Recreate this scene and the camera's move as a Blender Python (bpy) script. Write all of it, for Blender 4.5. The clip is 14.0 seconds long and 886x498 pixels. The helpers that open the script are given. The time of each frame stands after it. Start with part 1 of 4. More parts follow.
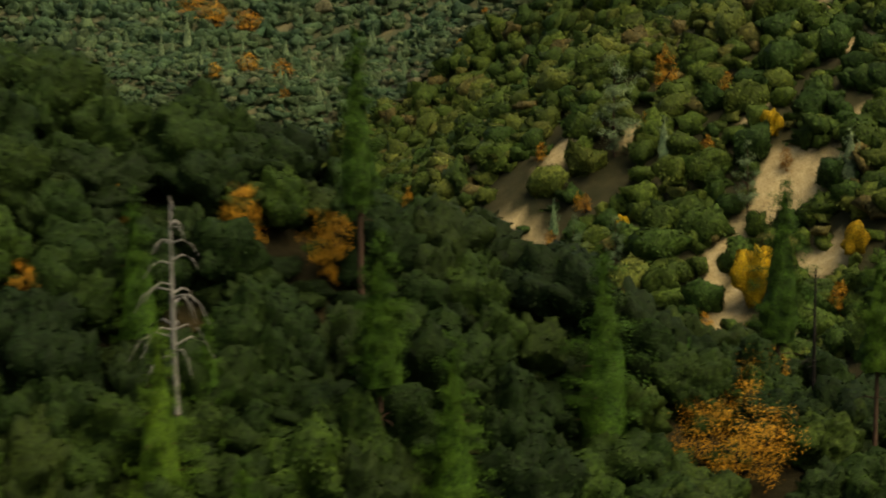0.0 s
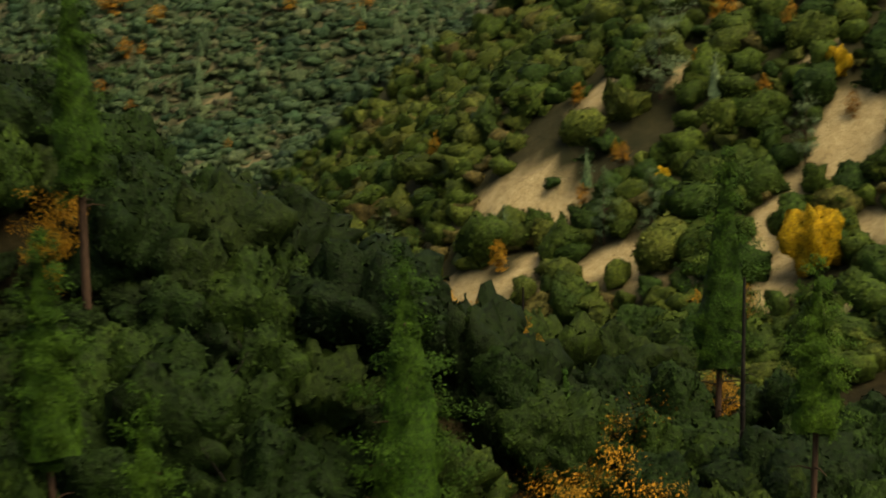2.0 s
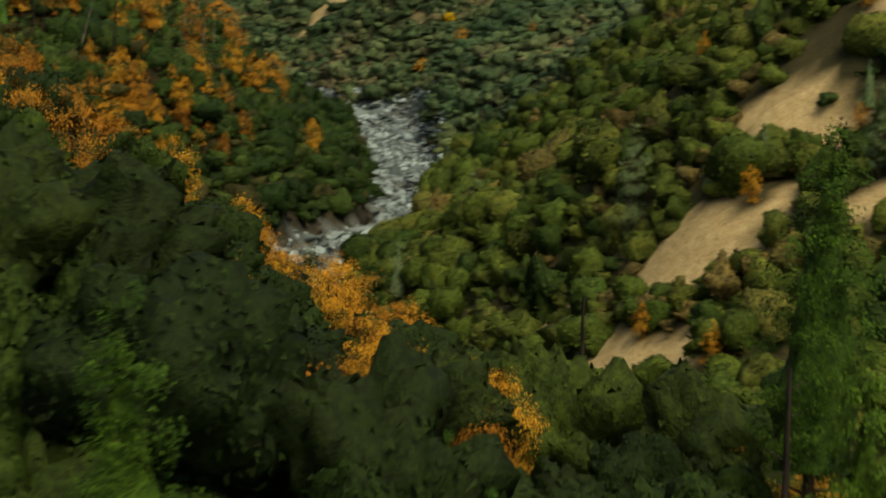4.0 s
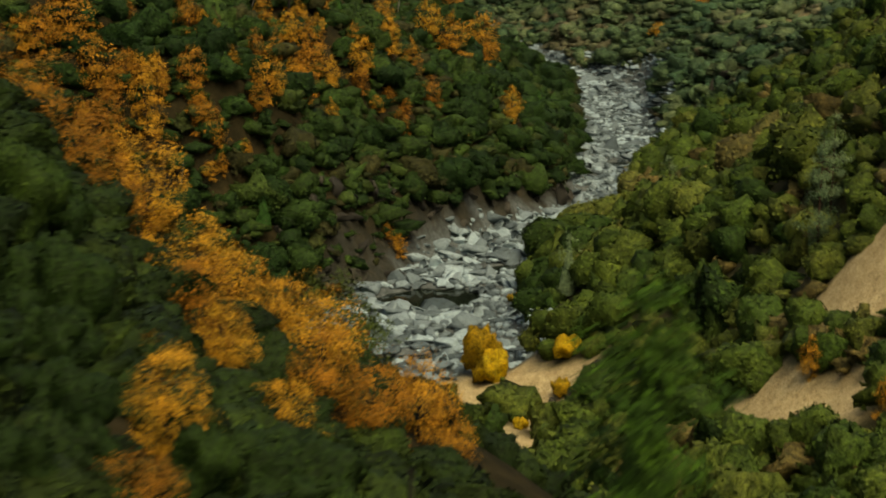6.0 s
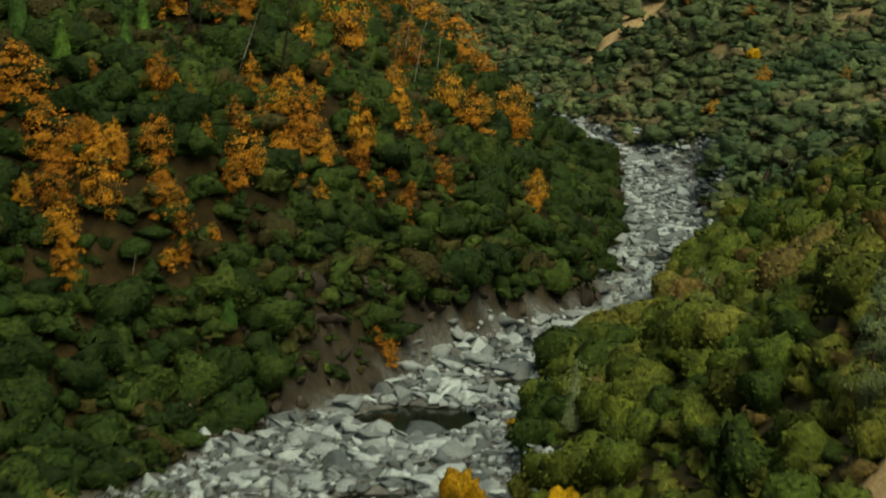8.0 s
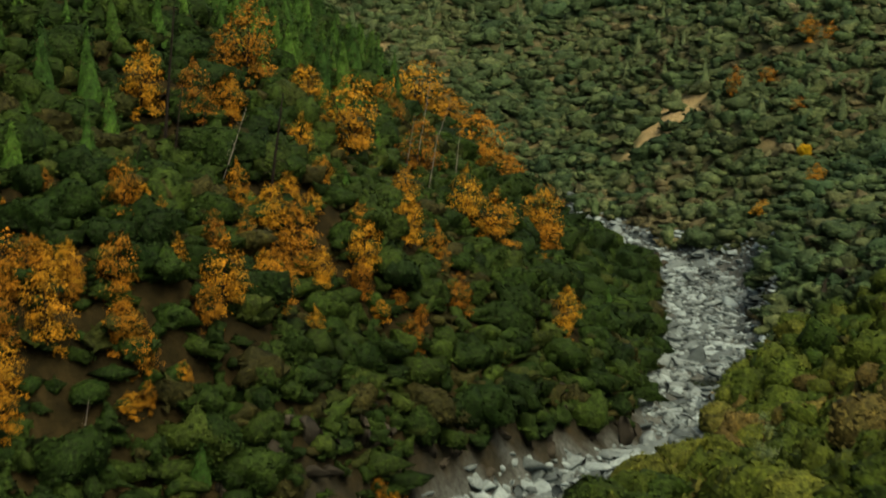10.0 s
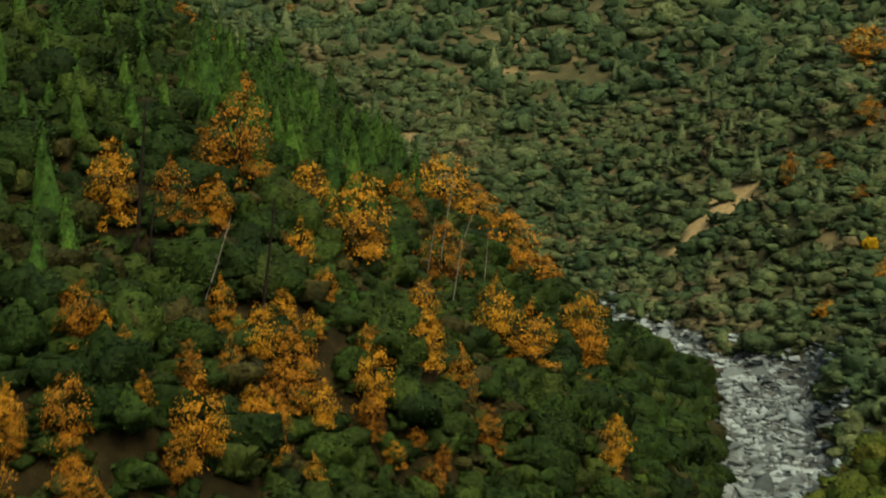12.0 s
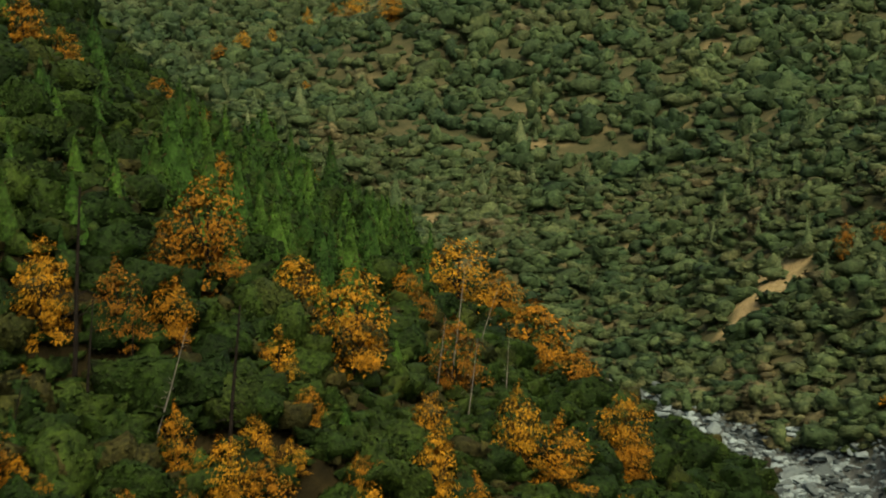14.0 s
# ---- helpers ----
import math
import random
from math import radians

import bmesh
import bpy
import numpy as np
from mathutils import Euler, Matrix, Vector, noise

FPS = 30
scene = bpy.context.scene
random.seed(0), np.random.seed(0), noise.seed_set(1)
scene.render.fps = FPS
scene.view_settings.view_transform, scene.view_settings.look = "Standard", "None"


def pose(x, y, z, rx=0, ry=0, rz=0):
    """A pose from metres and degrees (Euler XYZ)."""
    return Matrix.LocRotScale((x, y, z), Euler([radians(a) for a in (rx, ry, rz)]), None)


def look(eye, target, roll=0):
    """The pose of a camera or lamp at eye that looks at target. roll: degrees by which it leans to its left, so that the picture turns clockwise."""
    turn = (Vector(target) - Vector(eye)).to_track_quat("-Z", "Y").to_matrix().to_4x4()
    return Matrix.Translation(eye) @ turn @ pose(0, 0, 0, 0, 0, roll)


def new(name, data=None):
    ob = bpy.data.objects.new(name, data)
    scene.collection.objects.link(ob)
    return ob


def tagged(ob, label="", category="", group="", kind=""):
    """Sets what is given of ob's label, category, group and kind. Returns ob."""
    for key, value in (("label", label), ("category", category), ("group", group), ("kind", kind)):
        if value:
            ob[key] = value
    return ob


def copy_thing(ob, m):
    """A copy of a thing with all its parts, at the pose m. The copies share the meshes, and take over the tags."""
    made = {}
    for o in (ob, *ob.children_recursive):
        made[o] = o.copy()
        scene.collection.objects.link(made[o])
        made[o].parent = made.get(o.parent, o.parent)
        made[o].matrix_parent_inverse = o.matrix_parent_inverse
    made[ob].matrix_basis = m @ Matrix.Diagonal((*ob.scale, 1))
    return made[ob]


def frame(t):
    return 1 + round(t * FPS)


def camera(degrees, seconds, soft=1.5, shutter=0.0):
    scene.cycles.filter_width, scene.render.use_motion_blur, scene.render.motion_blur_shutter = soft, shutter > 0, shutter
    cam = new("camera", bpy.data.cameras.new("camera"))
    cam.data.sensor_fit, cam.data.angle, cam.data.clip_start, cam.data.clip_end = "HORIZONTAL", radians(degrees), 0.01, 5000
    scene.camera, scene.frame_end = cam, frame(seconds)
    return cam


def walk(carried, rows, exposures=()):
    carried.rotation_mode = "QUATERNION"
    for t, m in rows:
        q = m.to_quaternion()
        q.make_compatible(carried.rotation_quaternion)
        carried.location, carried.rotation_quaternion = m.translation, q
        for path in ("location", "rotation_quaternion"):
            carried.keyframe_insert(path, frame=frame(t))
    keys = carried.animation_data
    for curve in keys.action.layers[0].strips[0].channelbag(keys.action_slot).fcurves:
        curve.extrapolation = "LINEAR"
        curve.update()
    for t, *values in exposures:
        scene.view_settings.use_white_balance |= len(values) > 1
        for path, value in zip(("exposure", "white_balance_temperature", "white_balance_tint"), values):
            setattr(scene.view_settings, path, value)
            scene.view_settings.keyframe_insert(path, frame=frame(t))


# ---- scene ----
cam = camera(27.16, 14.0, 1.9, 0.7)
PATH = [
    (0, (0.00, 0.00, 123.40), (-0.00, 98.64, 106.95), -0.89),
    (0.5, (5.46, 10.83, 122.39), (5.47, 109.34, 105.20), -1.09),
    (1, (10.91, 22.00, 121.28), (9.64, 120.39, 103.42), -1.22),
    (1.5, (16.17, 33.32, 120.24), (12.36, 131.48, 101.53), -1.23),
    (2, (21.32, 43.84, 119.54), (13.88, 141.56, 99.67), -1.16),
    (2.5, (25.99, 55.01, 118.73), (14.07, 151.96, 97.34), -0.95),
    (3, (30.18, 66.00, 118.10), (13.39, 161.84, 95.01), -0.74),
    (3.5, (33.51, 77.53, 117.42), (11.87, 172.00, 92.78), -0.52),
    (4, (36.00, 89.38, 116.67), (9.37, 182.17, 90.56), -0.52),
    (4.2, (36.61, 93.38, 116.41), (8.33, 185.54, 89.82), -0.46),
    (6.3, (41.35, 141.93, 111.03), (-0.33, 228.33, 82.79), 0.12),
    (6.5, (40.58, 147.15, 110.63), (-1.57, 233.38, 82.57), 0.40),
    (7, (37.92, 159.50, 109.40), (-5.12, 245.52, 82.05), 0.97),
    (7.5, (34.48, 171.41, 108.39), (-9.14, 257.42, 81.93), 1.54),
    (8, (30.55, 183.04, 107.71), (-13.61, 269.05, 82.16), 1.93),
    (10.5, (7.67, 235.46, 102.24), (-39.57, 321.36, 82.50), 1.28),
    (11, (2.46, 245.96, 101.37), (-45.33, 331.81, 82.71), 1.19),
    (11.5, (-2.99, 256.73, 100.11), (-51.31, 342.53, 82.67), 0.90),
    (12, (-8.35, 267.43, 99.20), (-57.21, 353.15, 82.94), 0.41),
    (12.5, (-13.42, 278.03, 98.49), (-62.83, 363.65, 83.40), -0.04),
    (13, (-18.41, 288.57, 97.61), (-68.36, 374.08, 83.70), -0.43),
    (13.5, (-23.02, 298.84, 96.72), (-73.41, 384.24, 83.78), -0.90),
    (14, (-27.38, 308.89, 95.83), (-78.33, 394.08, 83.70), -1.42),
]
EXPOSURE = 1.0
walk(cam, [(t, look(eye, target, roll)) for t, eye, target, roll in PATH], [(0.0, EXPOSURE, 9500, 2), (14.0, EXPOSURE, 9500, 2)])
# ---------------------------------------------------------------- light
world = bpy.data.worlds.new("overcast_sky")
scene.world = world
world.use_nodes = True
wn = world.node_tree.nodes
sky = wn.new("ShaderNodeTexSky")
sky.sky_type, sky.sun_disc = "NISHITA", False
sky.sun_elevation, sky.sun_rotation = radians(62), radians(120)
sky.dust_density, sky.ozone_density = 4.0, 1.0
wn["Background"].inputs["Strength"].default_value = 0.075
world.node_tree.links.new(sky.outputs["Color"], wn["Background"].inputs["Color"])
sun = new("sun", bpy.data.lights.new("sun", "SUN"))
sun.data.energy, sun.data.angle, sun.data.color = 1.3, radians(45), (1.0, 0.96, 0.9)
sun.matrix_world = look((0, 0, 500), (-36, 21, 420))

rng = np.random.default_rng(7)


# ---------------------------------------------------------------- materials
class Nodes:
    """A short hand for building one node material."""

    def __init__(self, name, rough=0.8, spec=0.2):
        self.mat = bpy.data.materials.new(name)
        self.mat.use_nodes = True
        self.t = self.mat.node_tree
        self.b = self.t.nodes["Principled BSDF"]
        self.b.inputs["Roughness"].default_value = rough
        self.b.inputs["Specular IOR Level"].default_value = spec

    def put(self, kind, **values):
        n = self.t.nodes.new(kind)
        for key, v in values.items():
            n.inputs[key.replace("_", " ")].default_value = v
        return n

    def link(self, a, b):
        self.t.links.new(a, b)

    def coords(self):
        return self.put("ShaderNodeNewGeometry").outputs["Position"]

    def noise(self, scale, detail=4.0, rough=0.6, where=None):
        n = self.put("ShaderNodeTexNoise", Scale=scale, Detail=detail, Roughness=rough)
        self.link(where or self.coords(), n.inputs["Vector"])
        return n.outputs["Fac"]

    def ramp(self, fac, stops):
        n = self.put("ShaderNodeValToRGB")
        while len(n.color_ramp.elements) < len(stops):
            n.color_ramp.elements.new(0.5)
        for e, (p, c) in zip(n.color_ramp.elements, stops):
            e.position, e.color = p, (*c, 1)
        self.link(fac, n.inputs["Fac"])
        return n.outputs["Color"]

    def mix(self, fac, a, b, how="MIX"):
        n = self.t.nodes.new("ShaderNodeMix")
        n.data_type, n.blend_type = "RGBA", how
        for src, slot in ((fac, 0), (a, 6), (b, 7)):
            if isinstance(src, (int, float)):
                n.inputs[slot].default_value = src
            elif isinstance(src, tuple):
                n.inputs[slot].default_value = (*src, 1)
            else:
                self.link(src, n.inputs[slot])
        return n.outputs[2]

    def attr(self, name):
        n = self.t.nodes.new("ShaderNodeAttribute")
        n.attribute_name = name
        return n.outputs["Fac"]

    def rand(self):
        return self.t.nodes.new("ShaderNodeObjectInfo").outputs["Random"]

    def island(self):
        return self.t.nodes.new("ShaderNodeNewGeometry").outputs["Random Per Island"]

    def bump(self, height, strength=0.5, distance=0.1):
        n = self.put("ShaderNodeBump", Strength=strength, Distance=distance)
        self.link(height, n.inputs["Height"])
        self.link(n.outputs["Normal"], self.b.inputs["Normal"])

    def done(self, colour):
        self.link(colour, self.b.inputs["Base Color"])
        return self.mat


def leaf_material(name, dark, mid, light, per_tree=True, fine=3.0, brown=None, depth=1.0):
    """Foliage: tone by tree or shrub, by leaf clump, by sprays and gaps of leaf size, with the shade of the gaps put
    into the colour, and by patches on the crown.
    """
    m = Nodes(name, 0.7, 0.12)
    tree = m.rand() if per_tree else m.attr("tone")
    a = m.ramp(tree, [(0.0, dark), (0.45, mid), (0.85, light), (1.0, brown or light)])
    leaf = m.ramp(m.island(), [(0.0, (0.72, 0.72, 0.7)), (0.5, (1, 1, 1)), (1.0, (1.4, 1.36, 1.26))])
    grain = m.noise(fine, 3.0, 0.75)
    # Low spots of the grain darkened, high ones lightened: shade among leaves as colour.
    spray_shade = m.ramp(grain, [(0.32, [1 - 0.63 * depth] * 3), (0.5, (0.96, 0.96, 0.96)), (0.68, (1 + 0.7 * depth, 1 + 0.65 * depth, 1 + 0.5 * depth))])
    patch = m.ramp(m.noise(0.45, 3.0), [(0.3, (0.7, 0.78, 0.75)), (0.7, (1.25, 1.15, 1.05))])
    m.bump(grain, 1.0, 0.6 / fine)
    return m.done(m.mix(1.0, m.mix(1.0, m.mix(1.0, a, leaf, "MULTIPLY"), spray_shade, "MULTIPLY"), patch, "MULTIPLY"))


def bark_material(name, a, b, scale=3.0):
    m = Nodes(name, 0.9, 0.1)
    where = m.put("ShaderNodeMapping", Scale=(1, 1, 0.25))
    m.link(m.coords(), where.inputs["Vector"])
    n = m.noise(scale, 5.0, 0.7, where.outputs["Vector"])
    m.bump(n, 0.8, 0.1)
    return m.done(m.ramp(n, [(0.3, a), (0.7, b)]))


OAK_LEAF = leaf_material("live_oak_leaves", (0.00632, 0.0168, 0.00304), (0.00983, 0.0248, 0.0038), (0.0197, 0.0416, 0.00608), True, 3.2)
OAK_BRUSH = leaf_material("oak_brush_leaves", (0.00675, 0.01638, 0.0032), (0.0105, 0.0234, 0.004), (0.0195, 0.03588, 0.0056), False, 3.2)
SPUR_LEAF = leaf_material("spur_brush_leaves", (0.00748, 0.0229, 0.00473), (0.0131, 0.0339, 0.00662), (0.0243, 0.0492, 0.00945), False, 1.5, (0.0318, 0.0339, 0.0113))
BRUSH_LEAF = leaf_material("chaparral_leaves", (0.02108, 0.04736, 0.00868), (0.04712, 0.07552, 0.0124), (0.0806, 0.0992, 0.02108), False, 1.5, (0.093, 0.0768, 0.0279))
# Haze of distance put into these leaf tones: paler and bluer than nearby brush.
HAZED_LEAF = leaf_material("hazed_brush_leaves", (0.0238, 0.0563, 0.0287), (0.0488, 0.0864, 0.0408), (0.0779, 0.107, 0.0529), False, 0.8, (0.099, 0.096, 0.0567), depth=0.7)
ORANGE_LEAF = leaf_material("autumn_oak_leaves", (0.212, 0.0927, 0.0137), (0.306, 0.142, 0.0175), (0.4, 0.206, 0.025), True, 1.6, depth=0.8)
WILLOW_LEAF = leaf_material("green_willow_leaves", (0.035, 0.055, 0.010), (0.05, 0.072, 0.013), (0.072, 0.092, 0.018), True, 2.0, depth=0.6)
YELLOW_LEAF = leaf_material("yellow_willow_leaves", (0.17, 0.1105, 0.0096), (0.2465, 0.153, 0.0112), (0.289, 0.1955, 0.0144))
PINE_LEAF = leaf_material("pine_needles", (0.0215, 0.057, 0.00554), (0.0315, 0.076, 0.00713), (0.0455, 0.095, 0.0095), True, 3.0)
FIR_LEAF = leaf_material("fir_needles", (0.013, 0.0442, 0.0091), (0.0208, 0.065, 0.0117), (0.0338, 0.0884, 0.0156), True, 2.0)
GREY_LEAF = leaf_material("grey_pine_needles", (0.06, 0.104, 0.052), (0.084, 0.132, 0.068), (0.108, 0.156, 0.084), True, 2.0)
BARK = bark_material("pine_bark", (0.035, 0.022, 0.015), (0.12, 0.07, 0.045))
DARK_BARK = bark_material("charred_bark", (0.008, 0.007, 0.006), (0.035, 0.03, 0.025))
SILVER = bark_material("weathered_dead_wood", (0.12, 0.112, 0.098), (0.36, 0.34, 0.30))

# ---------------------------------------------------------------- the lie of the land
RIVER = [(-165, 285), (-111, 326), (-93, 360), (-91, 391), (-101, 432), (-105, 468), (-103, 498), (-103, 528), (-115, 570),
         (-128, 617), (-157, 686), (-181, 707), (-204, 727), (-223, 742), (-275, 772), (-346, 776), (-441, 754)]
BED = [12.5, 12.5, 23, 27, 19, 12.1, 9.8, 7.5, 8.7, 12.6, 15.5, 8.5, 5.8, 5.3, 8.4, 12.6, 12.6]    # half the width of its bed
LEVEL = [(300, 12), (340, 11), (390, 8.5), (440, 4.5), (480, 3.2), (530, 0.5), (600, -4.5), (650, -6.5), (690, -7), (750, -5), (900, -4)]    # fall of the bed
NEAR_SPUR = [(0, 0, 80), (40, 60, 72), (-60, 100, 93), (0, 100, 77), (-8, 131, 85), (-2, 141, 90), (4, 142, 89), (-17, 144, 97), (9, 144, 90),
             (-9, 145, 96), (-28, 148, 104), (15, 148, 87), (6, 149, 93), (20, 154, 84), (-14, 155, 101), (-2, 161, 95), (16, 170, 83), (2, 173, 85),
             (1, 178, 85), (26, 179, 78), (-60, 190, 118), (-22, 196, 89), (-110, 215, 124), (10, 226, 61), (-18, 229, 71), (30, 230, 57), (-12, 245, 61),
             (-37, 248, 73), (-5, 285, 37)]
LEFT_SPUR = [(-138, 383, 18), (-124, 408, 9), (-149, 412, 41), (-133, 413, 20), (-141, 417, 36), (-125, 417, 13), (-135, 422, 30), (-121, 427, 18), (-132, 432, 33),
             (-122, 446, 18), (-144, 460, 42), (-141, 467, 36), (-136, 478, 36), (-117, 486, 13), (-135, 519, 29), (-130, 535, 21), (-174, 569, 41), (-171, 598, 26),
             (-180, 646, 11)]
LEFT_CREST = [(-215, 390, 90), (-162, 410, 48), (-153, 436, 52), (-187, 455, 71), (-166, 459, 56), (-260, 470, 118), (-176, 471, 68), (-191, 506, 68), (-166, 516, 49),
              (-217, 519, 83), (-290, 570, 104), (-277, 616, 77), (-390, 640, 128), (-240, 640, 49), (-320, 700, 48), (-444, 879, 63), (-444, 938, 60), (-550, 950, 82),
              (-500, 1000, 83), (-475, 1020, 98), (-530, 1090, 94)]
RIGHT_SLOPE = [(-120, 290, 61), (-60, 290, 45), (52, 322, 52), (2, 324, 35), (-40, 326, 16), (77, 334, 69), (19, 339, 49), (150, 340, 110), (-60, 346, 7),
               (-12, 353, 35), (1, 359, 50), (10, 360, 54), (21, 364, 61), (-17, 377, 36), (9, 377, 65), (-48, 379, 15), (-29, 393, 34), (60, 396, 96),
               (-35, 406, 34), (20, 406, 81), (-66, 411, 14), (-8, 412, 62), (-51, 435, 27), (120, 480, 125), (20, 512, 76), (47, 532, 90), (-74, 544, 12),
               (-43, 566, 40), (1, 578, 70), (-35, 601, 54)]
FAR_RIGHT = [(-112, 642, 8), (-93, 665, 20), (-102, 686, 23), (-134, 691, 11), (60, 700, 119), (-8, 706, 71), (-117, 761, 37), (-179, 766, 21), (-216, 772, 6),
             (-83, 801, 66), (-336, 803, 23), (-194, 824, 46), (-261, 846, 22), (-347, 847, 29), (-273, 849, 21), (-70, 852, 62), (-411, 861, 43), (-220, 861, 53),
             (-357, 888, 41), (-395, 903, 55), (-79, 925, 79)]
BACKDROP_HILLS = [(-250, 1150, 125), (-520, 1200, 110), (-60, 1150, 135), (200, 1000, 190), (-700, 1000, 120), (-700, 700, 170),
                  (-500, 500, 190), (-300, 250, 160), (-250, 0, 130), (300, 300, 190), (250, 0, 120), (400, 700, 220),
                  (-1000, 1500, 240), (-300, 1700, 260), (400, 1600, 300), (0, -400, 150), (1000, 600, 300), (-1200, 300, 280)]
MIDDLE_CREST = [(-34, 616, 63), (-38, 691, 28), (-17, 623, 71), (-19, 697, 31), (1, 639, 86), (1, 714, 43), (14, 654, 96), (16, 729, 51)]
LAND = np.array(NEAR_SPUR + LEFT_SPUR + LEFT_CREST + RIGHT_SLOPE + FAR_RIGHT + MIDDLE_CREST + BACKDROP_HILLS + [(x, y, np.interp(y, *zip(*LEVEL))) for x, y in RIVER], float)


def spline_terms(p, q):
    r2 = ((p[:, None] - q[None]) ** 2).sum(-1) + 1e-9
    return 0.5 * r2 * np.log(r2)


def fit_land(pts, smooth):
    n, xy = len(pts), pts[:, :2] / 100
    a = np.zeros((n + 3, n + 3))
    a[:n, :n] = spline_terms(xy, xy) + smooth * np.eye(n)
    a[:n, n:] = np.c_[np.ones(n), xy]
    a[n:, :n] = a[:n, n:].T
    return np.linalg.solve(a, np.r_[pts[:, 2], 0, 0, 0])


LAND_W = fit_land(LAND, 0.002)


def river_gap(x, y):
    """Distance from the line of the river, in plan, less what its bed is wider there than usual; the bed's edge is at 14."""
    best = np.full(np.shape(x), 1e9)
    for i, ((ax, ay), (bx, by)) in enumerate(zip(RIVER[:-1], RIVER[1:])):
        dx, dy = bx - ax, by - ay
        s = np.clip(((x - ax) * dx + (y - ay) * dy) / (dx * dx + dy * dy), 0, 1)
        best = np.minimum(best, np.hypot(x - ax - s * dx, y - ay - s * dy) + 14 - BED[i] - s * (BED[i + 1] - BED[i]))
    return np.maximum(best, 0)


WAVES = [(rng.normal(0, 1, 2), rng.uniform(0, 6.28)) for _ in range(24)]


def rolling(x, y, length):
    """Uneven ground, about -1 to 1, with humps of the given length."""
    out = 0
    for (a, b), p in WAVES:
        out = out + np.sin((a * x + b * y) * 4.0 / length + p + 0.7 * np.sin((b * x - a * y) * 2.3 / length + p))
    return out / 6.0



def across(x, y):
    """On the far bank of the river, away from the spur."""
    return x > np.interp(y, [p[1] for p in RIVER[:-2]] + [785], [p[0] for p in RIVER[:-2]] + [-2000])


def smooth_step(a, b, v):
    s = np.clip((v - a) / (b - a), 0, 1)
    return s * s * (3 - 2 * s)


POOLS = [(-101.5, 431.0, 12, 7.5, 42), (-97.0, 459.7, 8, 3.6, 50), (-112.7, 576.0, 9, 4.5, -37), (-86, 392, 7, 3.5, 40), (-112.8, 558.3, 4, 3, 60)]


def pool(x, y):
    """One in the middle of a pool, nought from its edge on."""
    out = np.zeros(np.shape(x))
    for cx, cy, a, b, turn in POOLS:
        c, s = math.cos(math.radians(turn)), math.sin(math.radians(turn))
        u, v = (x - cx) * c + (y - cy) * s, (y - cy) * c - (x - cx) * s
        out = np.maximum(out, 1 - smooth_step(0.55, 1.1, np.hypot(u / a, v / b) + 0.15 * rolling(x, y, 7)))
    return out


def pale_bed(x, y):
    """Where the river has washed its stones pale; towards the spur lies dark bedrock."""
    return x > np.interp(y, [380, 401, 413, 429, 443, 453, 465, 481, 501, 522, 540, 560], [-120, -119, -116, -114.5, -113, -114.5, -115, -113.5, -110, -107, -125, -900]) + 1.5 * rolling(x, y, 8)


def land(x, y):
    """Height of the ground at plan points."""
    x, y = np.asarray(x, float).ravel(), np.asarray(y, float).ravel()
    z = np.empty(len(x))
    for i in range(0, len(x), 20000):
        s = slice(i, i + 20000)
        p = np.c_[x[s], y[s]] / 100
        z[s] = spline_terms(p, LAND[:, :2] / 100) @ LAND_W[:-3] + np.c_[np.ones(len(p)), p] @ LAND_W[-3:]
    far = np.hypot(x + 100, y - 450)
    z = np.where(far > 900, z + (160 + 60 * rolling(x, y, 900) - z) * smooth_step(900, 1700, far), z)
    gap = river_gap(x, y)
    hills = smooth_step(10, 34, gap)
    level = np.interp(y, *zip(*LEVEL))
    z = np.where(gap < 60, np.maximum(z, level + (gap - 14) * 0.12), z)
    z = level + (z - level) * smooth_step(8, 17, gap) + hills * (1.6 * rolling(x, y, 38) + 0.7 * rolling(x + 50, y, 13))
    return z + (1 - hills) * (0.35 * rolling(x, y, 9) - 2.6 * pool(x, y))


def land_at(x, y):
    return float(land([x], [y])[0])


def mesh_from(name, verts, faces, material, smooth=False, normals=None, **attributes):
    """A mesh from arrays; faces is an array of quads or triangles, normals one direction a vertex."""
    me = bpy.data.meshes.new(name)
    faces = np.asarray(faces, np.int32)
    n, k = faces.shape
    me.vertices.add(len(verts))
    me.vertices.foreach_set("co", np.asarray(verts, np.float32).ravel())
    me.loops.add(n * k)
    me.loops.foreach_set("vertex_index", faces.ravel())
    me.polygons.add(n)
    me.polygons.foreach_set("loop_start", np.arange(0, n * k, k, dtype=np.int32))
    me.polygons.foreach_set("loop_total", np.full(n, k, np.int32))
    if smooth or normals is not None:
        me.polygons.foreach_set("use_smooth", np.ones(n, bool))
    for key, values in attributes.items():
        me.attributes.new(key, "FLOAT", "POINT").data.foreach_set("value", np.asarray(values, np.float32))
    me.update(calc_edges=True)
    if normals is not None:
        me.attributes.new("custom_normal", "FLOAT_VECTOR", "POINT").data.foreach_set("vector", np.asarray(normals, np.float32).ravel())
    me.materials.append(material)
    return me


def steps(lo, hi, fine_lo, fine_hi, fine, coarse):
    """Grid lines, close together in the middle and wide apart outside."""
    a = np.arange(fine_lo, fine_hi + 0.1, fine)
    out, d, v = [], fine, fine_hi
    while v < hi:
        d = min(d * 1.18, coarse)
        v += d
        out.append(v)
    low, d, v = [], fine, fine_lo
    while v > lo:
        d = min(d * 1.18, coarse)
        v -= d
        low.append(v)
    return np.r_[low[::-1], a, out]
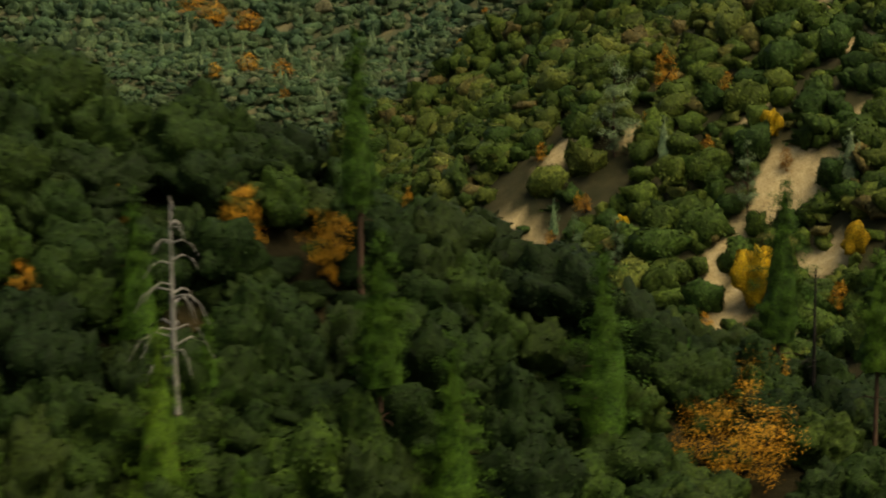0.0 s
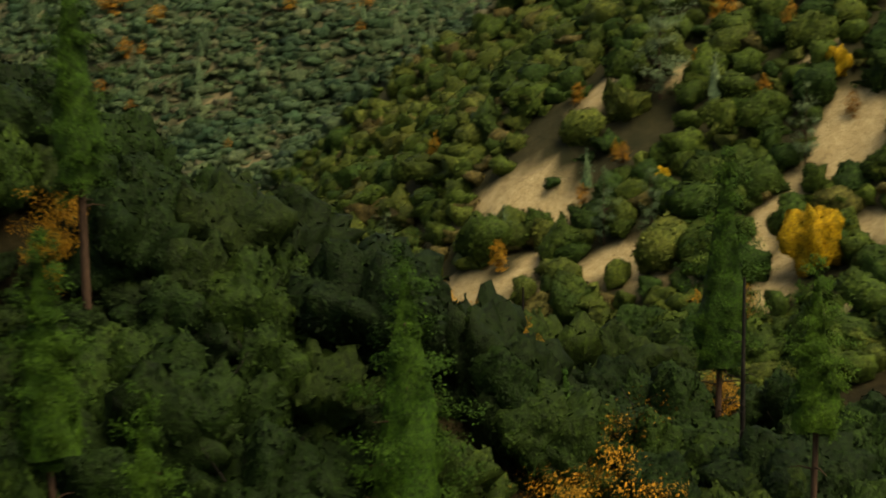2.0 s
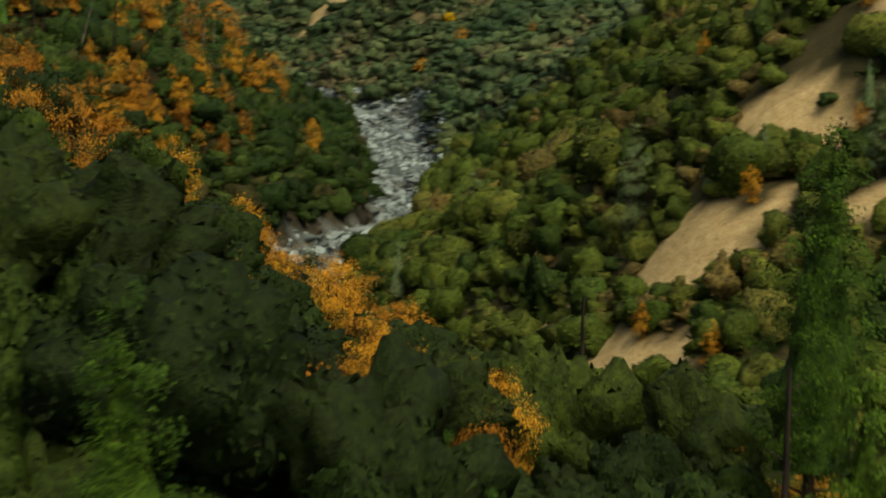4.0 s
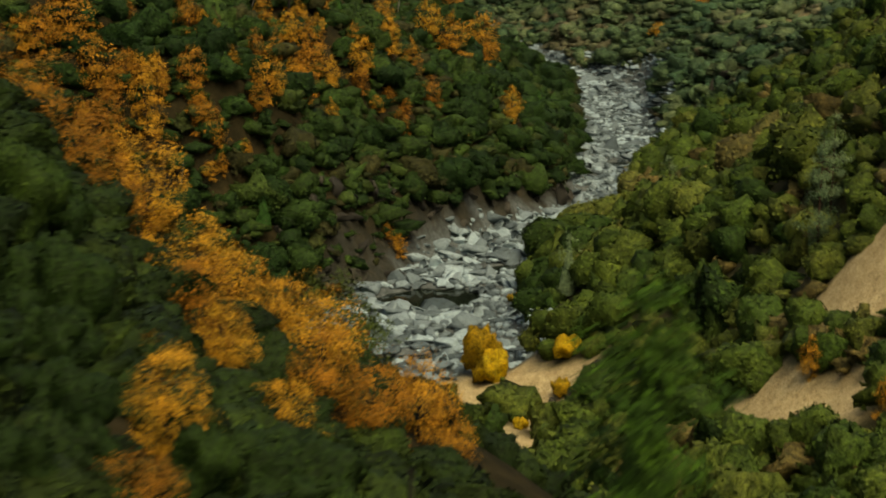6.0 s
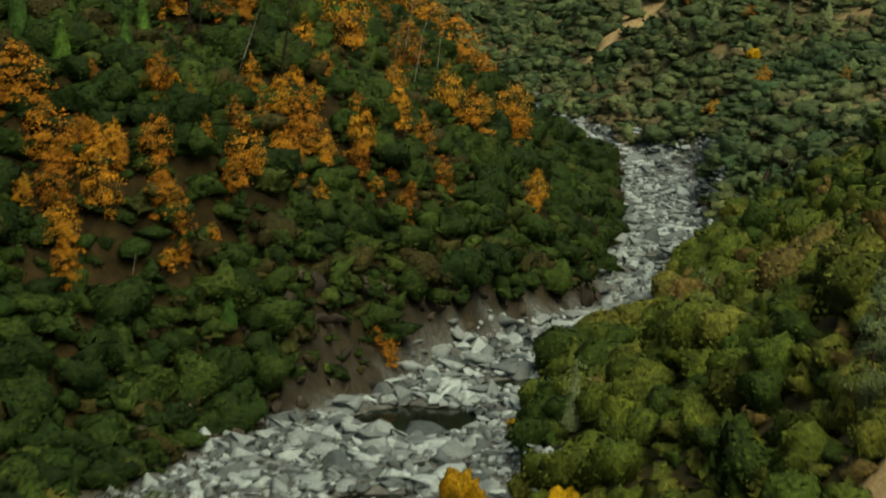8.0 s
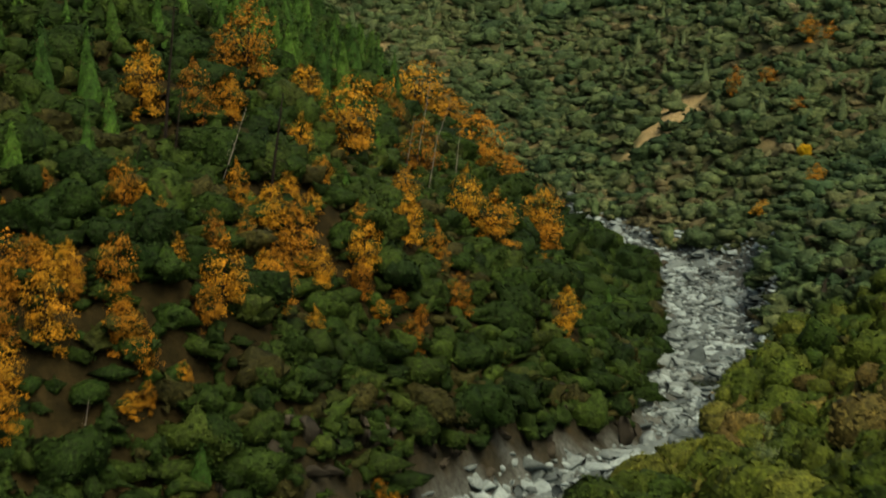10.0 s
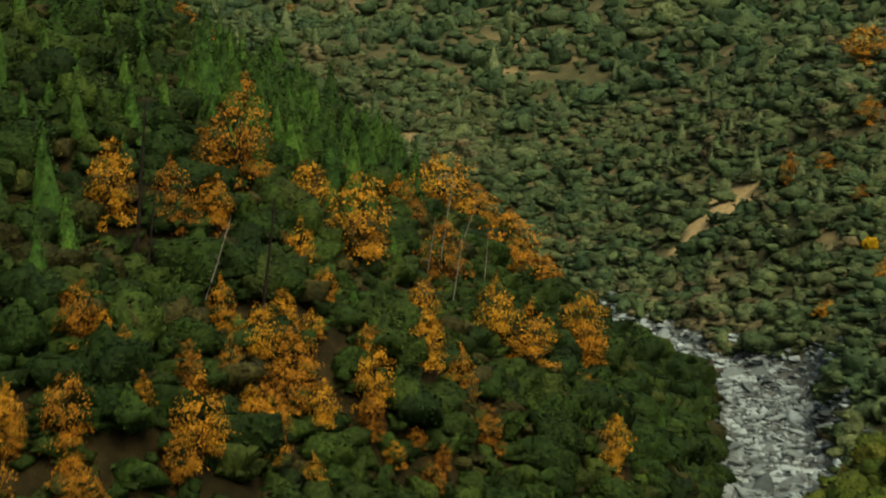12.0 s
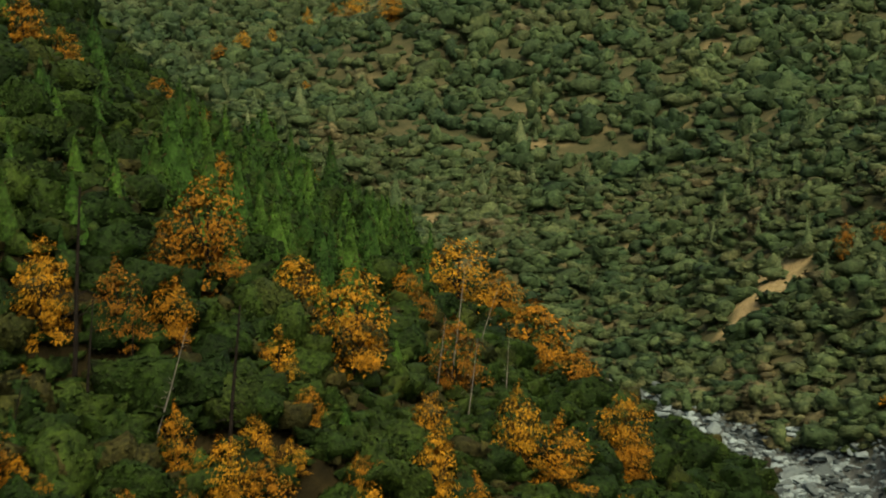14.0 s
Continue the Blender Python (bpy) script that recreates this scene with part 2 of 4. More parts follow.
# ---------------------------------------------------------------- ground
def bare(x, y):
    """How far the soil lies bare: sandy scars on the slope, the beach, and odd gaps."""
    out = np.zeros(np.shape(x))
    for cx, cy, a, b, turn in SCARS:
        c, s = math.cos(radians(turn)), math.sin(radians(turn))
        u, v = (x - cx) * c + (y - cy) * s, (y - cy) * c - (x - cx) * s
        r = np.hypot(u / a, v / b) + 0.25 * rolling(x, y, 9) + 0.15 * rolling(x, y, 4)
        out = np.maximum(out, (1 - smooth_step(0.75, 1.05, r)) * (1.0 if cy < 600 else 0.8 if cx in (-210, -216) else 0.42))
    far = smooth_step(600, 720, y + 0.3 * x)
    return np.maximum(out, far * 0.32 * smooth_step(1.0, 1.5, rolling(x, y, 17) + 0.5 * rolling(x, y, 90) + 0.7 * rolling(x, y, 7)))


SCARS = [(12, 372, 9.8, 3.4, -30), (7, 369, 3.3, 3.7, -35), (11, 352, 3.2, 5.6, -38), (30, 344, 9.2, 5.4, -21), (27, 389, 4.0, 7.6, -44), (41, 386, 2.9, 4.0, -24),
         (54, 346, 2.8, 7.4, -27), (52, 330, 2.7, 8.4, -28), (68, 356, 7.0, 7.1, -34), (70, 333, 5.0, 3.6, -46), (65, 376, 2.2, 4.7, -30), (84, 363, 2.8, 4.6, -20), (58, 313, 3.6, 7, -43),
         (85, 411, 5.5, 2.7, -59), (87, 388, 3.6, 3.9, -29)]
SCARS += [(2, 349, 9.8, 6.6, -45), (-5, 331, 11, 5.8, -42), (19, 314, 3.4, 8.4, -19), (-82, 521, 4, 4, -51), (-5, 351, 7.1, 2.6, -47), (-39, 406, 6, 1.6, -55), (-24, 366, 5, 2.0, -55),
          (-66, 380, 10.4, 13, 9), (-54, 374, 4.3, 11.8, 4), (-48, 352, 6.0, 9.9, 15)]
SCARS += [(-210, 795, 12, 8, -30), (-216, 787, 11.0, 4.2, -34), (-216, 780, 3.6, 4.2, -28), (-207, 761, 2.6, 4.8, -27), (-281, 854, 3.2, 8, -4), (-330, 916, 4.7, 4.1, 14), (-354, 872, 5.8, 6, 30),
          (-350, 938, 5, 8, 15), (-243, 780, 4.7, 2, -14), (-356, 848, 4.6, 6.5, 6), (-120, 761, 6, 7, -30), (-94, 676, 6, 4.6, -34)]
SCARS += [(-376, 1038, 7.6, 4.8, 10), (-398, 991, 9.3, 5.5, -12), (-411, 929, 6, 9, -16), (-313, 1002, 7.4, 9.2, -2), (-338, 841, 4.5, 8, 18), (-346, 915, 9.5, 3.6, 22), (-407, 871, 3.3, 3.0, 16), (-277, 848, 4.6, 5, -10)]
SCARS = [(x, y, a * 1.3, b * 1.3, turn) if y < 375 else (x, y, a, b, turn) for x, y, a, b, turn in SCARS]
gx = steps(-2600, 2600, -300, 130, 3.0, 120)
gy = steps(-2200, 3200, 90, 900, 3.0, 120)
xx, yy = np.meshgrid(gx, gy)
zz = land(xx, yy)
nx, ny = len(gx), len(gy)
ii = (np.arange(ny - 1)[:, None] * nx + np.arange(nx - 1)[None]).ravel()
ground_mat = Nodes("dry_earth_and_shaded_litter", 0.95, 0.1)
# Litter tones darkened throughout: the shade between shrubs is put into the colour.
litter = ground_mat.ramp(ground_mat.noise(0.25, 6.0, 0.7), [(0.3, (0.008, 0.0075, 0.003)), (0.5, (0.019, 0.0155, 0.006)), (0.7, (0.040, 0.030, 0.012))])
sand = ground_mat.mix(1.0, ground_mat.ramp(ground_mat.noise(0.6, 6.0, 0.7), [(0.3, (0.30, 0.225, 0.11)), (0.7, (0.50, 0.40, 0.22))]),
                      ground_mat.ramp(ground_mat.noise(4.0, 5.0, 0.8), [(0.38, (0.45, 0.45, 0.42)), (0.5, (1, 1, 1)), (0.65, (1.25, 1.22, 1.15))]), "MULTIPLY")
rock_bed = ground_mat.ramp(ground_mat.noise(0.8, 6.0, 0.7), [(0.3, (0.03, 0.036, 0.034)), (0.7, (0.13, 0.15, 0.145))])
dry = ground_mat.ramp(ground_mat.noise(0.12, 6.0, 0.7), [(0.3, (0.034, 0.042, 0.02)), (0.5, (0.06, 0.064, 0.032)), (0.7, (0.10, 0.094, 0.05))])
soil = ground_mat.mix(ground_mat.attr("bare"), ground_mat.mix(ground_mat.attr("dry"), litter, dry), sand)
ground_mat.bump(ground_mat.noise(1.5, 6.0, 0.7), 0.8, 0.4)
ground = new("ground", mesh_from("ground", np.c_[xx.ravel(), yy.ravel(), zz], np.c_[ii, ii + 1, ii + nx + 1, ii + nx],
             ground_mat.done(ground_mat.mix(ground_mat.attr("bed"), soil, rock_bed)), True,
             bare=bare(xx.ravel(), yy.ravel()), dry=(0.35 + 0.65 * smooth_step(560, 680, yy.ravel())) * across(xx.ravel(), yy.ravel()) * smooth_step(285, 310, yy.ravel()), bed=(1 - smooth_step(14, 17, river_gap(xx.ravel(), yy.ravel()) + 2 * rolling(xx.ravel(), yy.ravel(), 15))) * (1 - bare(xx.ravel(), yy.ravel())) * np.where(pale_bed(xx.ravel(), yy.ravel()), 1, 0.2)))
tagged(ground, "steep canyon ground of brown leaf litter with sandy scars", "ground", kind="structure")

# ---------------------------------------------------------------- foliage
def sphere_points(n):
    v = rng.normal(size=(n, 3))
    return v / np.linalg.norm(v, axis=1)[:, None]


def unit(v):
    return v / (np.linalg.norm(v, axis=1)[:, None] + 1e-9)


def cards(centres, outward, size, lean=0.7, slim=0.7):
    """Small leaf clumps: one slim triangle each, facing roughly outward, lit as part of the round crown."""
    n = len(centres)
    outward = unit(outward)
    nrm = unit(outward + lean * sphere_points(n))
    nrm *= np.where((nrm * outward).sum(1) < 0, -1, 1)[:, None]
    a = unit(np.cross(nrm, sphere_points(n)))
    b = np.cross(nrm, a)
    s = (np.asarray(size) * rng.uniform(0.6, 1.4, n))[:, None]
    v = np.stack([centres + a * s * 1.2, centres + (b * slim - 0.6 * a) * s, centres - (b * slim + 0.6 * a) * s], 1)
    return v.reshape(-1, 3), np.arange(3 * n).reshape(-1, 3), np.repeat(unit(0.9 * outward + 0.9 * nrm + np.array([0, 0, 0.2])), 3, 0)


def ball(subdivided):
    bm = bmesh.new()
    bmesh.ops.create_icosphere(bm, subdivisions=subdivided, radius=1)
    v, f = np.array([tuple(x.co) for x in bm.verts]), np.array([[x.index for x in p.verts] for p in bm.faces])
    bm.free()
    return v, f


BALLS = {1: ball(1), 2: ball(2), 3: ball(3), 4: ball(4)}


def lobed_crown(width, height, lobes, leaves, size, base=0.15, flat=1.0, reach=0.55, core=2, fill=0.95, rough=0.07):
    """A rounded crown, from base * height up to height: one rough surface swelling into many lobes, with leaf sprays standing out of it."""
    c = sphere_points(lobes) * rng.uniform(0.3, reach, (lobes, 1)) ** 0.8
    c[:, 2] = np.where(c[:, 2] < -0.2, -c[:, 2], c[:, 2])
    c[0] = (0, 0, 0.3)
    r = rng.uniform(0.22, 0.40, lobes) if lobes > 1 else np.array([0.8])
    v, f = BALLS[core]
    b = v @ (c / (1, 1, flat)).T
    inside = b * b - ((c / (1, 1, flat)) ** 2).sum(1) + (r * fill) ** 2
    out = np.where(inside > 0, b + np.sqrt(np.maximum(inside, 0)), 0.3 * fill).max(1)
    q = v * np.maximum(out, 0.62 * np.median(out))[:, None] * (1 + rng.normal(0, rough, len(v)))[:, None] * (1, 1, flat)
    wide, low, high = np.percentile(np.hypot(q[:, 0], q[:, 1]), 97), max(q[:, 2].min(), -0.42), q[:, 2].max()
    keep = f[q[f][:, :, 2].mean(1) > low]
    q = q * np.array([width / 2 / wide, width / 2 / wide, 1])
    q[:, 2] = height * (base + (1 - base) * np.maximum(q[:, 2] - low, -0.04) / (high - low))
    used, again = np.unique(keep, return_inverse=True)
    q, keep = q[used], again.reshape(-1, 3)
    facing = np.cross(q[keep[:, 1]] - q[keep[:, 0]], q[keep[:, 2]] - q[keep[:, 0]])
    n = np.zeros_like(q)
    for k in range(3):
        np.add.at(n, keep[:, k], facing)
    n = unit(n)
    if not leaves:
        return q, keep, n
    area = np.linalg.norm(facing, axis=1)
    on = rng.choice(len(keep), leaves, p=area / area.sum())
    mix = rng.dirichlet((1, 1, 1), leaves)
    p = (q[keep[on]] * mix[:, :, None]).sum(1)
    way = unit(facing[on])
    lv, lf, ln = cards(p + way * (size * rng.uniform(-0.3, 1.1, leaves))[:, None], way + np.array([0, 0, 0.25]), size, 0.8)
    return np.concatenate([q, lv]), np.concatenate([keep, lf + len(q)]), np.concatenate([n, ln])


def taper(points, radii, sides=6):
    """A round, tapered limb through the given points."""
    points, rings = [Vector(p) for p in points], []
    for i, p in enumerate(points):
        d = (points[min(i + 1, len(points) - 1)] - points[max(i - 1, 0)]).normalized()
        u = d.orthogonal().normalized()
        w = d.cross(u)
        rings += [p + (u * math.cos(a) + w * math.sin(a)) * radii[i] for a in (2 * math.pi * k / sides for k in range(sides))]
    faces = []
    for i in range(len(points) - 1):
        for k in range(sides):
            a, b = i * sides + k, i * sides + (k + 1) % sides
            faces += [(a, b, b + sides), (a, b + sides, a + sides)]
    return np.array([tuple(r) for r in rings]), np.array(faces)


def joined(parts):
    vs, fs, n = [], [], 0
    for v, f, *_ in parts:
        vs.append(v), fs.append(np.asarray(f) + n)
        n += len(v)
    return np.concatenate(vs), np.concatenate(fs)


def part(name, me, parent, label=""):
    ob = new(name, me)
    ob.parent = parent
    if label:
        tagged(ob, label)
    return ob


def limbs(root, height, spread, low, count, thick, bark):
    """A tapered oak trunk with limbs that rise into the crown, each a part of its own."""
    part("trunk", mesh_from("trunk", *taper([(0, 0, -1.2), (0.05 * spread, 0, height * low), (0.0, 0.06 * spread, height * 0.75)], [thick, thick * 0.75, thick * 0.25]), bark, True), root)
    for k in range(count):
        a = 6.28 * k / count + rng.uniform(-0.4, 0.4)
        z = height * rng.uniform(low * 0.6, low * 1.5)
        r = spread * rng.uniform(0.28, 0.42)
        part("limb", mesh_from("limb", *taper([(0, 0, z), (r * 0.5 * math.cos(a), r * 0.5 * math.sin(a), z + height * 0.16),
             (r * math.cos(a), r * math.sin(a), z + height * 0.4)], [thick * 0.5, thick * 0.35, thick * 0.1], 5), bark, True), root)


class Kind:
    """A kind of tree in a few variants; the first of each variant is the one that the others copy."""

    def __init__(self, name, builders, label, category, group):
        self.name, self.builders, self.label, self.category, self.group = name, builders, label, category, group
        self.made, self.count = {}, 0

    def stand(self, x, y, size=1.0, turn=None, variant=None, label="", lean=(0, 0), sink=0.0, tall=1.0):
        k = (self.count if variant is None else variant) % len(self.builders)
        turn = rng.uniform(0, 360) if turn is None else turn
        m = pose(x, y, land_at(x, y) - sink, lean[0], lean[1], 0) @ pose(0, 0, 0, 0, 0, turn) @ Matrix.Diagonal((size, size, size * tall, 1))
        if k in self.made:
            first = self.made[k].scale
            ob = copy_thing(self.made[k], m @ Matrix.Diagonal((1 / first.x, 1 / first.y, 1 / first.z, 1)))
        else:
            ob = self.made[k] = new(self.name)
            self.builders[k](ob)
            ob.matrix_basis = m
        self.count += 1
        return tagged(ob, label or self.label, self.category, self.group)


def crown_part(root, lumps, leaf):
    v, f, n = lumps
    return part("crown", mesh_from("crown", v, f, leaf, True, n), root)


def oak(width, height, leaves, leaf, size, lobes=9, base=0.12, flat=1.0, reach=0.55, bark=None, core=3, fill=0.95):
    def build(root):
        limbs(root, height, width, 0.3, 2 if leaf is OAK_LEAF else 4, 0.022 * height, bark or DARK_BARK)
        crown_part(root, lobed_crown(width, height, lobes, leaves, size, base, flat, reach, core, fill), leaf)
    return build


def whorled(height, width, leaves, size, bare_to, droop=-0.1, blunt=0.25, gaps=0.0, loose=0.5):
    """Leaf clumps of a conifer: branches in whorls, wide below and narrow above."""
    levels = max(8, int(height * (1 - bare_to) / 0.6))
    ps, ds = [], []
    for i in range(levels):
        h = bare_to + (1 - bare_to) * (i + 0.5) / levels
        up = (h - bare_to) / (1 - bare_to)
        reach = width / 2 * min(1.0, (1 - up) * 1.15 + blunt * (1 - up) ** 0.4 + 0.04) * rng.uniform(0.75, 1.1)
        reach *= min(1.0, 0.55 + up * 3)
        boughs = rng.integers(3, 7) if loose > 0.3 else rng.integers(6, 9)
        share = max(4, int(leaves / levels / boughs * (0.4 + 1.4 * (1 - up))))
        for a in rng.uniform(0, 6.28) + np.arange(boughs) * 6.28 / boughs + rng.normal(0, 0.2, boughs):
            if rng.random() < gaps:
                continue
            long = reach * rng.uniform(0.5, 1.2)
            lift = rng.normal(0, loose)
            s = np.sqrt(rng.uniform(0.02, 1, share)) * long
            side = rng.normal(0, 0.16 + 0.12 * s)
            ps.append(np.c_[s * math.cos(a) - side * math.sin(a), s * math.sin(a) + side * math.cos(a),
                            h * height + lift + (droop + 0.2 * lift) * s + rng.normal(0, 0.2, share)])
            ds.append(np.tile([0.5 * math.cos(a), 0.5 * math.sin(a), 0.8], (share, 1)))
    return cards(np.concatenate(ps), np.concatenate(ds), size, 0.6, 0.45)


def inner_cone(height, width, bare_to):
    """The dense, shaded inside of a conifer's crown."""
    rings, sides = 7, 9
    v = []
    for i in range(rings):
        up = i / (rings - 1)
        for k in range(sides):
            a = 6.28 * (k + 0.5 * (i % 2)) / sides
            r = width / 2 * 0.66 * (1.02 - up) * (0.75 if i == 0 else 1) * rng.uniform(0.75, 1.2)
            v.append((r * math.cos(a), r * math.sin(a), height * (bare_to + (0.97 - bare_to) * up) + rng.normal(0, 0.12)))
    v = np.array(v)
    f = [(i * sides + k, i * sides + (k + 1) % sides, (i + 1) * sides + (k + d) % sides) if d == 1 else (i * sides + k, (i + 1) * sides + (k + 1) % sides, (i + 1) * sides + k)
         for i in range(rings - 1) for k in range(sides) for d in (0, 1)]
    return v, np.array(f), unit(np.c_[v[:, :2] * 2, np.full(len(v), 0.5 * width)])


def conifer(height, width, leaves, size, leaf, bare_to=0.25, droop=-0.1, blunt=0.2, bark=None, gaps=0.0, dense=False, loose=0.5):
    def build(root):
        r = 0.013 * height
        bits = [taper([(0, 0, -1), (0.1, 0.05, height * 0.4), (0, 0, height * 0.97)], [r, r * 0.75, 0.03], 7)]
        for k in range(14):
            a, z = rng.uniform(0, 6.28), height * rng.uniform(max(0.12, bare_to - 0.15), 0.8)
            w = width * 0.4 * (1.1 - z / height)
            bits.append(taper([(0, 0, z), (w * 0.5 * math.cos(a), w * 0.5 * math.sin(a), z + 0.1), (w * math.cos(a), w * math.sin(a), z + droop * w)],
                              [0.07, 0.05, 0.02], 4))
        part("trunk", mesh_from("trunk", *joined(bits), bark or BARK, True), root)
        v, f, n = whorled(height, width, leaves, size, bare_to, droop, blunt, gaps, loose)
        if dense:
            v2, f2, n2 = inner_cone(height, width, bare_to)
            v, f, n = np.concatenate([v, v2]), np.concatenate([f, f2 + len(v)]), np.concatenate([n, n2])
        crown_part(root, (v, f, n), leaf)
    return build


def snag(height, thick, bark, stubs=16, broken=0.35):
    def build(root):
        v, f = taper([(0, 0, -1), (0.08, 0, height * 0.5), (0.0, 0.05, height)], [thick, thick * 0.7, thick * broken], 7)
        part("trunk", mesh_from("trunk", v, f, bark, True), root)
        for k in range(stubs):
            a, z = rng.uniform(0, 6.28), height * rng.uniform(0.25, 0.97)
            w = rng.uniform(0.25, 1.0) * (1.25 - z / height) * height * 0.16
            part("branch", mesh_from("branch", *taper([(0, 0, z), (w * 0.5 * math.cos(a), w * 0.5 * math.sin(a), z + w * rng.uniform(-0.1, 0.25)),
                 (w * math.cos(a), w * math.sin(a), z + w * rng.uniform(-0.35, 0.3))], [thick * 0.22, thick * 0.16, 0.015], 4), bark, True), root)
    return build


def drooping(height, thick, bark):
    """A dead conifer with long bare branches that sweep down."""
    def build(root):
        part("trunk", mesh_from("trunk", *taper([(0, 0, -1), (0.1, 0, height * 0.5), (0, 0.08, height)], [thick, thick * 0.7, thick * 0.15], 7), bark, True), root)
        for k in range(26):
            a, z = rng.uniform(0, 6.28), height * rng.uniform(0.45, 0.99)
            w = rng.uniform(0.5, 1.0) * (0.5 + 2.6 * (1.05 - z / height)) * 1.5
            c, d = math.cos(a), math.sin(a)
            part("branch", mesh_from("branch", *taper([(0, 0, z), (w * 0.4 * c, w * 0.4 * d, z + 0.12 * w), (w * 0.75 * c, w * 0.75 * d, z - 0.05 * w), (w * c, w * d, z - 0.5 * w)],
                 [thick * 0.3, thick * 0.24, thick * 0.16, 0.012], 4), bark, True), root)
    return build


def layered_oak(width, height, leaves, size, leaf, blunt, gaps=0.0, low=0.1):
    """A deciduous oak whose leaves lie in tiers, broad below and rounded above, with limbs showing between."""
    def build(root):
        limbs(root, height, width, 0.3, 5, 0.018 * height, DARK_BARK)
        v, f, n = whorled(height, width, leaves, size, low, -0.12, blunt, gaps)
        p = sphere_points(leaves // 5) * rng.uniform(0.55, 1.0, (leaves // 5, 1)) ** 0.5
        q = p * (width * 0.42, width * 0.42, height * 0.4) + (0, 0, height * 0.54)
        w, g, m = cards(q, p + np.array([0, 0, 0.3]), size, 0.8)
        crown_part(root, (np.concatenate([v, w]), np.concatenate([f, g + len(v)]), np.concatenate([n, m])), leaf)
    return build


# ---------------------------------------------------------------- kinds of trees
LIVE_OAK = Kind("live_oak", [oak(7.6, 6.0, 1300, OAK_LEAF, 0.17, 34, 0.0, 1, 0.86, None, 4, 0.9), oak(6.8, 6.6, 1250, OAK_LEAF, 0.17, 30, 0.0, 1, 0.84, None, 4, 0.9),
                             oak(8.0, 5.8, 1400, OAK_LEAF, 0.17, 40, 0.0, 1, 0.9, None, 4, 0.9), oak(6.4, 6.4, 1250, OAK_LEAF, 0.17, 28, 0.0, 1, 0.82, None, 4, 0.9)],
                "dark green rounded live oak on the near ridge", "tree", "live oaks on the near ridge")
AUTUMN_OAK = Kind("autumn_oak", [layered_oak(6, 7, 2500, 0.145, ORANGE_LEAF, 0.7, 0.25), layered_oak(6, 7.5, 2500, 0.145, ORANGE_LEAF, 0.5, 0.3),
                                 layered_oak(6, 6.5, 2500, 0.145, ORANGE_LEAF, 0.9, 0.25), layered_oak(6, 7, 2200, 0.145, ORANGE_LEAF, 1.2, 0.1)],
                  "autumn oak with burnt orange leaves in layers", "tree", "autumn oaks on the slopes")
NEAR_AUTUMN = Kind("autumn_oak", [layered_oak(6, 5.6, 6500, 0.082, ORANGE_LEAF, 1.0, 0.25, 0.05), layered_oak(6, 5.2, 6500, 0.082, ORANGE_LEAF, 1.3, 0.25, 0.05),
                                  layered_oak(6, 6.0, 6500, 0.082, ORANGE_LEAF, 0.8, 0.25, 0.05)],
                   "autumn oak with orange leaves and dark limbs showing", "tree", "autumn oaks on the near ridge")
BROAD_AUTUMN = Kind("autumn_oak", [layered_oak(6, 4.0, 9000, 0.05, ORANGE_LEAF, 1.6, 0.3, 0.05)], "broad low autumn oak with thin orange leaves", "tree", "autumn oaks on the near ridge")
GREEN_WILLOW = Kind("green_willow", [layered_oak(6, 4.6, 13000, 0.085, WILLOW_LEAF, 1.5, 0.05, 0.02)], "broad olive green willow with fine leaves", "tree", "green willows")
YELLOW_TREE = Kind("yellow_willow", [oak(6, 6, 2600, YELLOW_LEAF, 0.12, 34, 0.0, 1, 0.88, None, 3, 0.8), oak(6, 5.5, 2600, YELLOW_LEAF, 0.12, 30, 0.0, 1, 0.88, None, 3, 0.8)],
                   "bushy willow with yellow autumn leaves", "tree", "yellow willows")
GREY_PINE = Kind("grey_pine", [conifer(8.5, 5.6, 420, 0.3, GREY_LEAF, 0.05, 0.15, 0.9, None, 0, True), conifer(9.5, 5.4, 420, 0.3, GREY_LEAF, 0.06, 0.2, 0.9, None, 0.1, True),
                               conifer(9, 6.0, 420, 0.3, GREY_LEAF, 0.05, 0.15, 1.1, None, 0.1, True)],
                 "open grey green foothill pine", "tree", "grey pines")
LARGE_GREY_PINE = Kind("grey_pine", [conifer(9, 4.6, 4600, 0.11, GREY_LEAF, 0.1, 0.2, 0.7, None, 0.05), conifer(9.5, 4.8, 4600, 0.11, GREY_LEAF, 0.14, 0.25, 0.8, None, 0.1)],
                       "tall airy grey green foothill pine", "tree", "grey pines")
YOUNG_FIR = Kind("young_fir", [conifer(7.5, 5.0, 800, 0.18, FIR_LEAF, 0.02, -0.25, 0.35, None, 0, True, 0.35), conifer(8.5, 4.8, 800, 0.18, FIR_LEAF, 0.03, -0.25, 0.3, None, 0, True, 0.35),
                               conifer(7.0, 5.4, 800, 0.18, FIR_LEAF, 0.02, -0.2, 0.5, None, 0, True, 0.4)],
                 "deep green conical young fir on the spur", "tree", "young firs on the spur")
PINE = Kind("tall_pine", [conifer(21, 6.4, 17000, 0.1, PINE_LEAF, 0.30, -0.05, 0.6, None, 0.04, True), conifer(19, 5.4, 15000, 0.1, PINE_LEAF, 0.46, -0.05, 0.65, None, 0.04, True),
                  conifer(21, 4.8, 12000, 0.1, PINE_LEAF, 0.40, -0.05, 0.5, None, 0.08, True)],
            "tall ponderosa pine with a bare reddish trunk", "tree", "tall pines")
